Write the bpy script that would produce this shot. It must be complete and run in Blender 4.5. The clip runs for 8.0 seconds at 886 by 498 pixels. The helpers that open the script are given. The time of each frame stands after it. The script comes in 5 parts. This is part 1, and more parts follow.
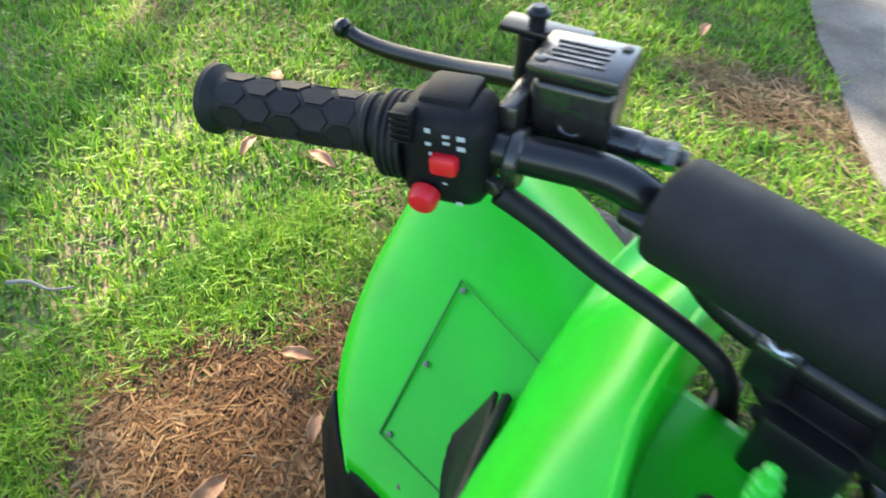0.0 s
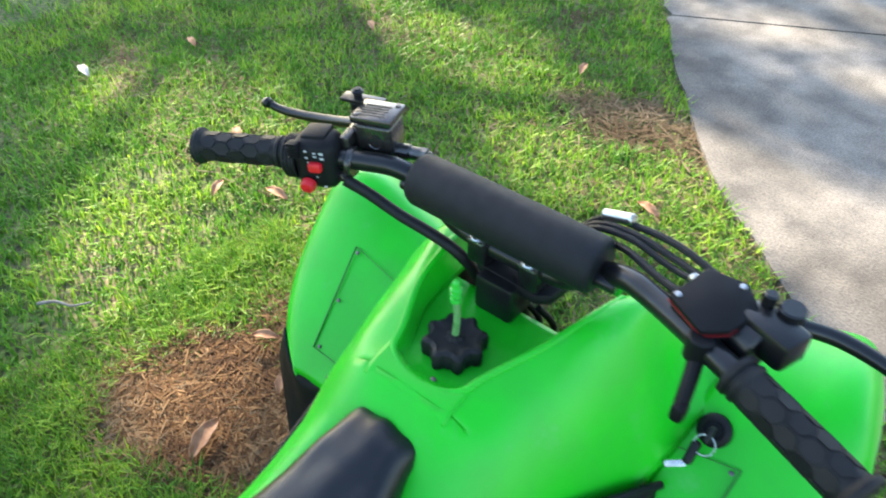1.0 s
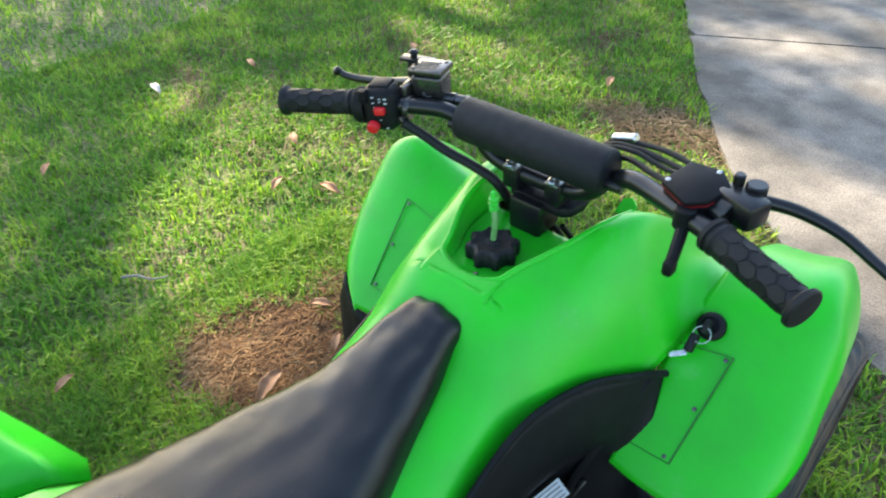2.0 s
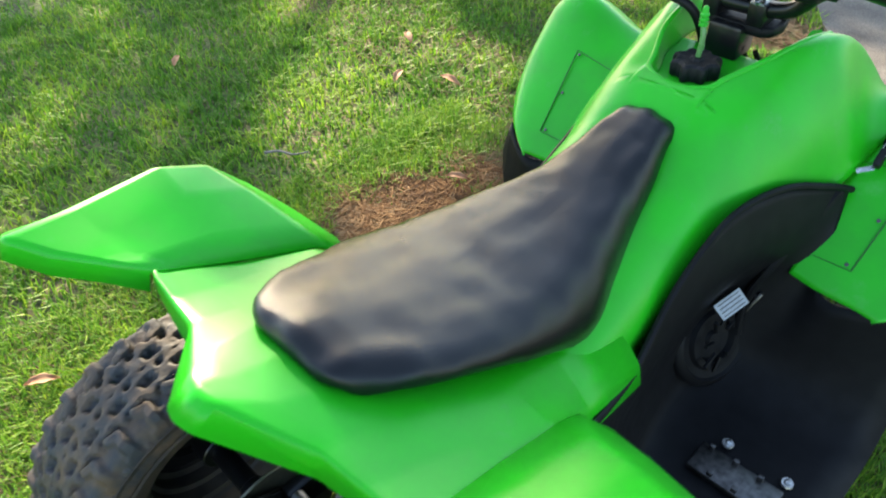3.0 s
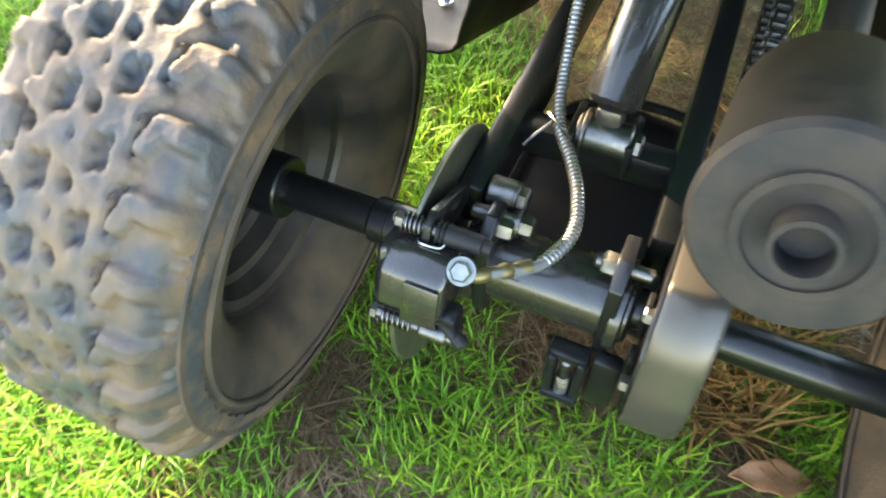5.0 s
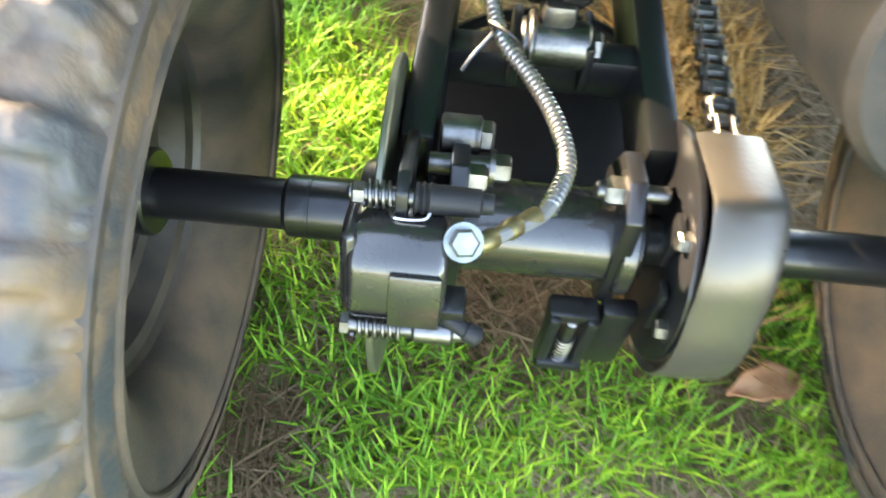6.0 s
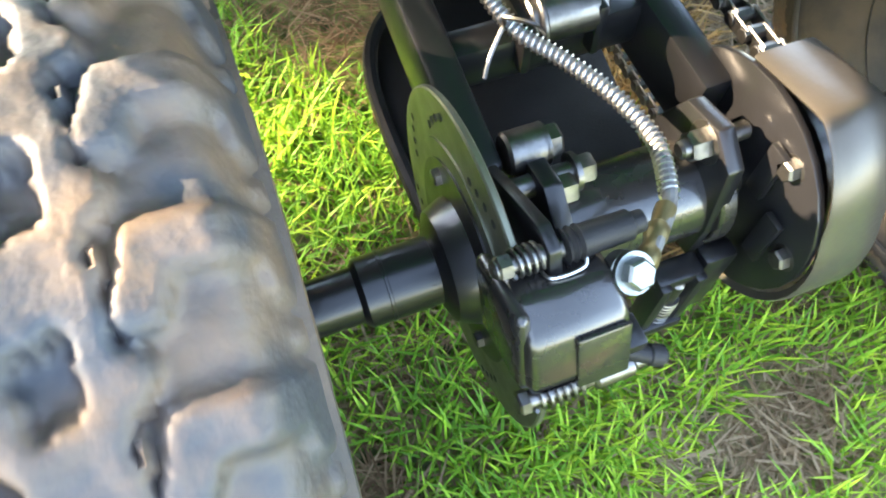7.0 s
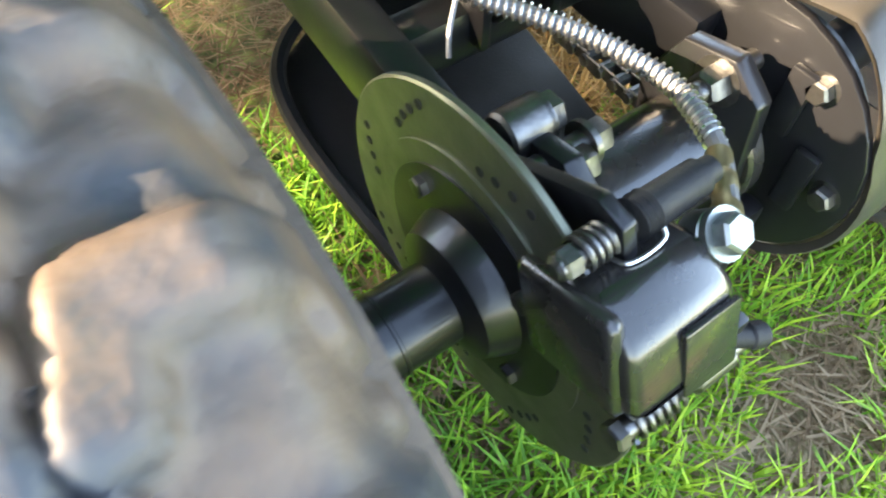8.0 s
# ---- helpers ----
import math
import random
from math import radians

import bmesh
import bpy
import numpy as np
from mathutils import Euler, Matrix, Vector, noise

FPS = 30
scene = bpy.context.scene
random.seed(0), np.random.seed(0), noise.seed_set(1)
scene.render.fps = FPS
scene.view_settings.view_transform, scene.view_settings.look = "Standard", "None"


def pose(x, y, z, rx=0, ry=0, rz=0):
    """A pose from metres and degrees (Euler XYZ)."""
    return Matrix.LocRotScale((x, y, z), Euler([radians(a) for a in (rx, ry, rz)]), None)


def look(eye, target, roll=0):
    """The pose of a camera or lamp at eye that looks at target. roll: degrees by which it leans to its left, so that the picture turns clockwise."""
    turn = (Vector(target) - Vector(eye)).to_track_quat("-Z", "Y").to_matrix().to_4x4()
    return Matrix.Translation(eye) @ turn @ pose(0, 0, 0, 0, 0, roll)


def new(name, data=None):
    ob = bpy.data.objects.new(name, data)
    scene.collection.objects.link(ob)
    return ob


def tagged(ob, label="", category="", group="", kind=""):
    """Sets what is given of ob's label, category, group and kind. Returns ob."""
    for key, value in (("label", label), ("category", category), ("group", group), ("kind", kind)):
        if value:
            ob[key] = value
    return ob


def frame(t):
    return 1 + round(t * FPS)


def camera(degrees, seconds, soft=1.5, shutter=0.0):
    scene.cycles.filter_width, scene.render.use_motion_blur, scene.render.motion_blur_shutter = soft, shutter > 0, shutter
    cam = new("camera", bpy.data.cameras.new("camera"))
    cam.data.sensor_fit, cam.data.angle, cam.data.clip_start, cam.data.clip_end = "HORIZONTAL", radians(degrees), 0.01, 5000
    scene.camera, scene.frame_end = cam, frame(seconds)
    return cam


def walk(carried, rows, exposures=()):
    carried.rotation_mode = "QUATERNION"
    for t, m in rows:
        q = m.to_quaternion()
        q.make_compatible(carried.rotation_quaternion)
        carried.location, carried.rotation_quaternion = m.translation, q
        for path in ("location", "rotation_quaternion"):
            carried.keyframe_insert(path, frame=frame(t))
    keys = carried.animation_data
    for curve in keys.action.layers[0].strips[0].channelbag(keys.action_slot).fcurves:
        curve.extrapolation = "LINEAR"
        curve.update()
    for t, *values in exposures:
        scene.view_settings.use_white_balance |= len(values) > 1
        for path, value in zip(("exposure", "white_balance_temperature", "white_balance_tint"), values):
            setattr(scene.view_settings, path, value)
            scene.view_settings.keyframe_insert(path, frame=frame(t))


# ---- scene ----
cam = camera(63.6, 8.0, soft=1.9, shutter=0.3)
PATH = [
    (0.0, pose(-0.0093, 0.5125, 0.9558, 45.23, -1.96, 44.17)),
    (0.5, pose(0.1742, 0.3859, 1.0988, 46.61, -0.51, 40.51)),
    (0.6, pose(0.2033, 0.3694, 1.1264, 46.66, -0.12, 40.13)),
    (1.0, pose(0.3024, 0.3271, 1.1698, 48.51, 0.13, 39.45)),
    (1.2, pose(0.3723, 0.3037, 1.1691, 49.49, 0.34, 39.57)),
    (2.3, pose(0.4417, 0.0630, 1.1616, 52.10, 1.77, 42.90)),
    (2.5, pose(0.4089, -0.0009, 1.1115, 50.65, 1.69, 44.40)),
    (2.9, pose(0.3923, -0.1192, 1.0879, 48.28, 1.60, 45.38)),
    (3.0, pose(0.4036, -0.1502, 1.0786, 48.61, 2.51, 44.98)),
    (3.5, pose(0.3812, -0.2830, 1.0874, 46.40, 4.11, 40.89)),
    (3.7, pose(0.3341, -0.3503, 1.0560, 44.62, 3.48, 37.19)),
    (4.0, pose(0.2684, -0.3955, 1.0033, 39.37, 1.45, 33.28)),
    (4.2, pose(0.2065, -0.3981, 0.9329, 36.51, 0.23, 30.73)),
    (5.3, pose(-0.0057, -0.2339, 0.5849, 34.83, 1.59, 20.43)),
    (5.5, pose(-0.0282, -0.2222, 0.5482, 34.73, 0.31, 16.91)),
    (5.7, pose(-0.0385, -0.2223, 0.5394, 35.11, 0.15, 12.83)),
    (6.0, pose(-0.0666, -0.2401, 0.5666, 32.70, -2.95, 4.64)),
    (6.1, pose(-0.0750, -0.2487, 0.5840, 31.93, -3.35, 1.81)),
    (6.5, pose(-0.1287, -0.2050, 0.5833, 28.54, -3.50, -8.77)),
    (7.0, pose(-0.1747, -0.1568, 0.5571, 28.33, -0.35, -20.76)),
    (7.5, pose(-0.1653, -0.1081, 0.4918, 30.18, -1.55, -32.76)),
    (8.0, pose(-0.1999, -0.1149, 0.4863, 32.58, -0.25, -35.65)),
]
walk(cam, PATH, [(0.0, 2.32, 6700, 8), (1.2, 2.3, 6600, 8), (2.3, 2.1, 6900, 8), (3.5, 1.95, 7000, 8), (4.0, 2.0, 7000, 9), (4.2, 2.25, 6800, 13), (5.3, 4.4, 8500, 12), (6.0, 4.58, 8200, 13), (6.5, 4.45, 7900, 13), (7.5, 4.42, 7600, 13), (8.0, 4.33, 7700, 13)])

# ---- world and sun ----
SUN_AZ, SUN_EL = 297.0, 27.0      # compass degrees of the sun (0 = +y, clockwise), height
sky_world = bpy.data.worlds.new("sky")
scene.world = sky_world
sky_world.use_nodes = True
wn = sky_world.node_tree.nodes
sky = wn.new("ShaderNodeTexSky")
sky.sky_type = "NISHITA"
sky.sun_disc = False
sky.sun_elevation = radians(SUN_EL)
sky.sun_rotation = radians(SUN_AZ)
sky_world.node_tree.links.new(sky.outputs["Color"], wn["Background"].inputs["Color"])
wn["Background"].inputs["Strength"].default_value = 0.15
sun = new("sun", bpy.data.lights.new("sun", "SUN"))
sun.data.energy = 4.4
sun.data.angle = radians(0.6)
sun.data.color = (1.0, 0.86, 0.66)
_a, _e = radians(SUN_AZ), radians(SUN_EL)
TO_SUN = Vector((math.sin(_a) * math.cos(_e), math.cos(_a) * math.cos(_e), math.sin(_e)))
sun.matrix_world = look(TO_SUN * 30, (0, 0, 0))


# ---- materials ----
def mat(name, base, rough=0.5, metal=0.0, var=0.15, scale=30.0, bump=0.1, fine=400.0, island=0.0, tint=None, coat=0.0, spec=0.5, wear=0.0):
    m = bpy.data.materials.new(name)
    m.use_nodes = True
    nt = m.node_tree
    n, l = nt.nodes, nt.links
    b = n["Principled BSDF"]
    geo = n.new("ShaderNodeNewGeometry")
    big = n.new("ShaderNodeTexNoise")
    big.inputs["Scale"].default_value = scale
    big.inputs["Detail"].default_value = 5
    l.new(geo.outputs["Position"], big.inputs["Vector"])
    small = n.new("ShaderNodeTexNoise")
    small.inputs["Scale"].default_value = fine
    small.inputs["Detail"].default_value = 3
    l.new(geo.outputs["Position"], small.inputs["Vector"])
    mix = n.new("ShaderNodeMix")
    mix.data_type = "RGBA"
    other = tint or tuple(c * (1 - var) for c in base)
    mix.inputs["A"].default_value = (*base, 1)
    mix.inputs["B"].default_value = (*other, 1)
    ramp = n.new("ShaderNodeMapRange")
    ramp.inputs["From Min"].default_value = 0.38
    ramp.inputs["From Max"].default_value = 0.66
    l.new(big.outputs["Fac"], ramp.inputs["Value"])
    l.new(ramp.outputs["Result"], mix.inputs["Factor"])
    col = mix.outputs["Result"]
    if island:
        hsv = n.new("ShaderNodeHueSaturation")
        mr = n.new("ShaderNodeMapRange")
        mr.inputs["To Min"].default_value = 1 - island
        mr.inputs["To Max"].default_value = 1 + island
        l.new(geo.outputs["Random Per Island"], mr.inputs["Value"])
        l.new(mr.outputs["Result"], hsv.inputs["Value"])
        l.new(col, hsv.inputs["Color"])
        col = hsv.outputs["Color"]
    if wear:
        sc = n.new("ShaderNodeTexNoise")
        sc.inputs["Scale"].default_value, sc.inputs["Detail"].default_value, sc.inputs["Roughness"].default_value = 11.0, 9, 0.72
        l.new(geo.outputs["Position"], sc.inputs["Vector"])
        th = n.new("ShaderNodeMapRange")
        th.inputs["From Min"].default_value, th.inputs["From Max"].default_value = 0.60, 0.74
        th.inputs["To Max"].default_value = wear
        l.new(sc.outputs["Fac"], th.inputs["Value"])
        pale = n.new("ShaderNodeMix")
        pale.data_type = "RGBA"
        pale.inputs["B"].default_value = (0.22, 0.42, 0.24, 1)
        l.new(th.outputs["Result"], pale.inputs["Factor"])
        l.new(col, pale.inputs["A"])
        col = pale.outputs["Result"]
    l.new(col, b.inputs["Base Color"])
    b.inputs["Metallic"].default_value = metal
    b.inputs["Coat Weight"].default_value = coat
    b.inputs["Specular IOR Level"].default_value = spec
    rr = n.new("ShaderNodeMapRange")
    rr.inputs["To Min"].default_value = max(0.03, rough - 0.12)
    rr.inputs["To Max"].default_value = min(1.0, rough + 0.12)
    l.new(big.outputs["Fac"], rr.inputs["Value"])
    l.new(rr.outputs["Result"], b.inputs["Roughness"])
    if bump:
        bp = n.new("ShaderNodeBump")
        bp.inputs["Strength"].default_value = bump
        bp.inputs["Distance"].default_value = 0.001
        l.new(small.outputs["Fac"], bp.inputs["Height"])
        l.new(bp.outputs["Normal"], b.inputs["Normal"])
    return m


GREEN = mat("green_plastic", (0.007, 0.46, 0.011), 0.34, var=0.12, scale=14, bump=0.04, fine=260, tint=(0.012, 0.40, 0.016), wear=0.22, spec=0.35)
BLACK_PLASTIC = mat("black_plastic", (0.006, 0.006, 0.007), 0.55, spec=0.18, var=0.3, scale=40, bump=0.25, fine=900)
RUBBER = mat("black_rubber", (0.008, 0.008, 0.009), 0.58, spec=0.28, var=0.3, scale=60, bump=0.2, fine=700)
VINYL = mat("black_vinyl", (0.007, 0.007, 0.008), 0.22, spec=0.38, var=0.25, scale=25, bump=0.35, fine=1100)
FOAM = mat("foam_cloth", (0.007, 0.0075, 0.010), 0.6, spec=0.28, var=0.2, scale=80, bump=0.5, fine=1500)
PAINTED = mat("black_paint_steel", (0.007, 0.007, 0.008), 0.33, var=0.3, scale=40, bump=0.08, fine=500, coat=0.15, spec=0.35)
GLOSS = mat("satin_black_cast", (0.016, 0.0145, 0.0135), 0.27, var=0.3, scale=50, bump=0.12, fine=800, coat=0.4)
STEEL = mat("zinc_steel", (0.62, 0.62, 0.60), 0.3, 1.0, var=0.35, scale=120, bump=0.1)
ZINC = mat("dull_zinc", (0.24, 0.26, 0.25), 0.42, 1.0, var=0.35, scale=120, bump=0.1)
DARKSTEEL = mat("dark_steel", (0.16, 0.155, 0.15), 0.4, 1.0, var=0.5, scale=90, bump=0.2)
DISC = mat("brake_steel", (0.18, 0.18, 0.135), 0.40, 0.85, var=0.3, scale=60, bump=0.15, tint=(0.15, 0.155, 0.11))
TYRE = mat("dusty_tyre", (0.028, 0.024, 0.021), 0.72, var=0.4, scale=22, bump=0.5, fine=350, tint=(0.078, 0.054, 0.037), spec=0.4)
TREADM = mat("muddy_tread", (0.026, 0.028, 0.032), 0.6, var=0.4, scale=34, bump=1.0, fine=130, tint=(0.100, 0.062, 0.036), spec=0.5)
RED = mat("red_button", (0.62, 0.010, 0.018), 0.4, var=0.15, scale=80, bump=0.05)
# warm base stands in for sunlight and reflected ground on the guard
GUARDM = mat("warm_satin_metal", (0.082, 0.074, 0.064), 0.30, 0.55, var=0.4, scale=20, bump=0.1, tint=(0.070, 0.060, 0.048))
WHITE = mat("white_print", (0.42, 0.44, 0.46), 0.6, var=0.2, scale=200, bump=0)
# near-black base carries the shade that falls under the tail deck
HEAT = mat("muffler_steel", (0.013, 0.0125, 0.0125), 0.65, 0.1, var=0.4, scale=50, bump=0.3, tint=(0.030, 0.023, 0.019), spec=0.3)
DARKRED = mat("dark_red_gasket", (0.16, 0.008, 0.010), 0.5, bump=0)
# darker copy of the body green, for the shade inside panel grooves
GROOVE = mat("shaded_green_groove", (0.006, 0.16, 0.010), 0.5, bump=0)
CLEARGREEN = mat("green_fitting", (0.03, 0.46, 0.04), 0.25, var=0.1, scale=80, bump=0)


# ---- mesh helpers ----
def put(name, verts, faces, material, parent=None, label="", smooth=35.0):
    me = bpy.data.meshes.new(name)
    me.from_pydata([tuple(v) for v in verts], [], faces)
    me.validate()
    bm = bmesh.new()
    bm.from_mesh(me)
    bmesh.ops.recalc_face_normals(bm, faces=bm.faces)
    bm.to_mesh(me)
    bm.free()
    me.materials.append(material)
    if smooth:
        me.shade_smooth()
        me.set_sharp_from_angle(angle=radians(smooth))
    ob = new(name, me)
    if parent is not None:
        ob.parent = parent
    if label:
        ob["label"] = label
    return ob


def part(name, shape, material, parent, label="", smooth=35.0):
    return put(name, shape[0], shape[1], material, parent, label, smooth)


def join(*shapes):
    vs, fs = [], []
    for v, f in shapes:
        k = len(vs)
        vs += [tuple(p) for p in v]
        fs += [tuple(i + k for i in q) for q in f]
    return vs, fs


def moved(shape, m):
    return [tuple(m @ Vector(p)) for p in shape[0]], shape[1]


def box(cx, cy, cz, sx, sy, sz, bevel=0.003, seg=2, m=None):
    bm = bmesh.new()
    bmesh.ops.create_cube(bm, size=1.0, matrix=Matrix.Diagonal((sx, sy, sz, 1)))
    if bevel:
        bmesh.ops.bevel(bm, geom=bm.edges[:], offset=bevel, segments=seg, profile=0.5, affect="EDGES")
    bm.verts.index_update()
    t = Matrix.Translation((cx, cy, cz)) @ (m or Matrix.Identity(4))
    s = [tuple(t @ v.co) for v in bm.verts], [tuple(v.index for v in f.verts) for f in bm.faces]
    bm.free()
    return s


def basis(d):
    d = Vector(d).normalized()
    a = Vector((0, 0, 1)) if abs(d.z) < 0.9 else Vector((1, 0, 0))
    u = d.cross(a).normalized()
    return u, d.cross(u)


def spin(p0, axis, profile, n=32, close=False, caps=True):
    """A turned shape: profile of (distance along axis, radius)."""
    p0, d = Vector(p0), Vector(axis).normalized()
    u, w = basis(d)
    vs, fs = [], []
    for h, r in profile:
        for k in range(n):
            a = 2 * math.pi * k / n
            vs.append(tuple(p0 + d * h + (u * math.cos(a) + w * math.sin(a)) * max(r, 1e-5)))
    m = len(profile)
    for i in range(m - 1 + (1 if close else 0)):
        j = (i + 1) % m
        for k in range(n):
            fs.append((i * n + k, i * n + (k + 1) % n, j * n + (k + 1) % n, j * n + k))
    if caps and not close:
        fs.append(tuple(range(n))[::-1])
        fs.append(tuple((m - 1) * n + k for k in range(n)))
    return vs, fs


def rod(p0, p1, r, n=20, c=0.0015):
    p0, p1 = Vector(p0), Vector(p1)
    h = (p1 - p0).length
    c = min(c, r * 0.4, h * 0.3)
    return spin(p0, p1 - p0, [(0, r - c), (c, r), (h - c, r), (h, r - c)], n)


def hexbolt(p, axis, r, h, washer=0.0):
    p, d = Vector(p), Vector(axis).normalized()
    s = spin(p, d, [(0, r), (h * 0.8, r), (h, r * 0.82)], 6)
    if washer:
        s = join(s, spin(p - d * 0.0025, d, [(0, washer), (0.0028, washer)], 20))
    return s


def crom(pts, steps):
    """A smooth line through the points."""
    pts = [Vector(p) for p in pts]
    out = []
    for i in range(len(pts) - 1):
        a, b = pts[max(i - 1, 0)], pts[i]
        c, d = pts[i + 1], pts[min(i + 2, len(pts) - 1)]
        for k in range(steps):
            t = k / steps
            out.append(0.5 * (2 * b + (c - a) * t + (2 * a - 5 * b + 4 * c - d) * t * t + (3 * b - a - 3 * c + d) * t ** 3))
    out.append(pts[-1])
    return out


def pipe(pts, r, n=12, steps=6, ends=True):
    line = crom(pts, steps)
    rr = r if callable(r) else (lambda t: r)
    u = None
    vs, fs = [], []
    for i, p in enumerate(line):
        d = (line[min(i + 1, len(line) - 1)] - line[max(i - 1, 0)]).normalized()
        if u is None:
            u = basis(d)[0]
        u = (u - d * u.dot(d)).normalized()
        w = d.cross(u)
        for k in range(n):
            a = 2 * math.pi * k / n
            vs.append(tuple(p + (u * math.cos(a) + w * math.sin(a)) * rr(i / (len(line) - 1))))
    for i in range(len(line) - 1):
        for k in range(n):
            fs.append((i * n + k, i * n + (k + 1) % n, (i + 1) * n + (k + 1) % n, (i + 1) * n + k))
    fs.append(tuple(range(n))[::-1])
    fs.append(tuple((len(line) - 1) * n + k for k in range(n)))
    return vs, fs


def coil(pts, r, wire, turns, n=6):
    """A wire wound round a smooth line."""
    line = crom(pts, 12)
    lens = [0.0]
    for a, b in zip(line, line[1:]):
        lens.append(lens[-1] + (b - a).length)
    frames, u = [], None
    for i, p in enumerate(line):
        d = (line[min(i + 1, len(line) - 1)] - line[max(i - 1, 0)]).normalized()
        u = basis(d)[0] if u is None else (u - d * u.dot(d)).normalized()
        frames.append((p, u.copy(), d.cross(u)))
    pts2, m = [], turns * 12
    for k in range(m + 1):
        s = lens[-1] * k / m
        i = max(j for j in range(len(lens)) if lens[j] <= s + 1e-9)
        i = min(i, len(line) - 2)
        t = (s - lens[i]) / max(lens[i + 1] - lens[i], 1e-9)
        p = frames[i][0].lerp(frames[i + 1][0], t)
        uu = frames[i][1].lerp(frames[i + 1][1], t)
        ww = frames[i][2].lerp(frames[i + 1][2], t)
        a = 2 * math.pi * k / 12
        pts2.append(p + (uu * math.cos(a) + ww * math.sin(a)) * r)
    return pipe(pts2, wire, n, 1)


def sheet(grid, su=5, sv=5, lo=0, hi=0):
    """A smooth open surface through rows of points; lo, hi: how many rows at its start and end only guide it."""
    rows1 = [crom(r, su) for r in grid]
    cols = [crom([r[j] for r in rows1], sv) for j in range(len(rows1[0]))]
    cols = [c[lo * sv:len(c) - hi * sv] for c in cols]
    nu, nv = len(cols), len(cols[0])
    vs = [tuple(cols[j][i]) for i in range(nv) for j in range(nu)]
    fs = [(i * nu + j, i * nu + j + 1, (i + 1) * nu + j + 1, (i + 1) * nu + j) for i in range(nv - 1) for j in range(nu - 1)]
    return vs, fs


def flip_x(shape):
    return [(-x, y, z) for x, y, z in shape[0]], [tuple(reversed(f)) for f in shape[1]]


def thick(ob, t, offset=-1.0):
    s = ob.modifiers.new("thickness", "SOLIDIFY")
    s.thickness, s.offset = t, offset
    return ob


def prism(outline, axis, lo, hi, bevel=0.0):
    """An outline of 2D points drawn out along x, y or z."""
    bm = bmesh.new()
    def v3(a, b, h):
        return {"x": (h, a, b), "y": (a, h, b), "z": (a, b, h)}[axis]
    bot = [bm.verts.new(v3(a, b, lo)) for a, b in outline]
    top = [bm.verts.new(v3(a, b, hi)) for a, b in outline]
    n = len(outline)
    bm.faces.new(bot[::-1])
    bm.faces.new(top)
    for i in range(n):
        bm.faces.new((bot[i], bot[(i + 1) % n], top[(i + 1) % n], top[i]))
    bmesh.ops.recalc_face_normals(bm, faces=bm.faces[:])
    if bevel:
        bmesh.ops.bevel(bm, geom=bm.edges[:], offset=bevel, segments=2, profile=0.5, affect="EDGES")
    bm.verts.index_update()
    s = [tuple(v.co) for v in bm.verts], [tuple(v.index for v in f.verts) for f in bm.faces]
    bm.free()
    return s


def thing(name, label, category, at=(0, 0, 0)):
    ob = new(name)
    ob.empty_display_size = 0.1
    ob.location = at
    return tagged(ob, label, category)


# ---- ground ----
def ground_material():
    m = bpy.data.materials.new("lawn_soil")
    m.use_nodes = True
    n, l = m.node_tree.nodes, m.node_tree.links
    b = n["Principled BSDF"]
    geo = n.new("ShaderNodeNewGeometry")
    big = n.new("ShaderNodeTexNoise")
    big.inputs["Scale"].default_value = 2.2
    big.inputs["Detail"].default_value = 6
    small = n.new("ShaderNodeTexNoise")
    small.inputs["Scale"].default_value = 60
    small.inputs["Detail"].default_value = 6
    for t in (big, small):
        l.new(geo.outputs["Position"], t.inputs["Vector"])
    r1 = n.new("ShaderNodeValToRGB")
    r1.color_ramp.elements[0].position, r1.color_ramp.elements[0].color = 0.48, (0.108, 0.142, 0.038, 1)
    r1.color_ramp.elements[1].position, r1.color_ramp.elements[1].color = 0.72, (0.27, 0.205, 0.130, 1)
    l.new(big.outputs["Fac"], r1.inputs["Fac"])
    r2 = n.new("ShaderNodeValToRGB")
    r2.color_ramp.elements[0].position, r2.color_ramp.elements[0].color = 0.35, (0.35, 0.35, 0.35, 1)
    r2.color_ramp.elements[1].position, r2.color_ramp.elements[1].color = 0.68, (1.5, 1.4, 1.3, 1)
    l.new(small.outputs["Fac"], r2.inputs["Fac"])
    mx = n.new("ShaderNodeMix")
    mx.data_type, mx.blend_type = "RGBA", "MULTIPLY"
    mx.inputs["Factor"].default_value = 1
    l.new(r1.outputs["Color"], mx.inputs["A"])
    l.new(r2.outputs["Color"], mx.inputs["B"])
    l.new(mx.outputs["Result"], b.inputs["Base Color"])
    b.inputs["Roughness"].default_value = 0.95
    bp = n.new("ShaderNodeBump")
    bp.inputs["Strength"].default_value = 0.8
    bp.inputs["Distance"].default_value = 0.008
    l.new(small.outputs["Fac"], bp.inputs["Height"])
    l.new(bp.outputs["Normal"], b.inputs["Normal"])
    return m


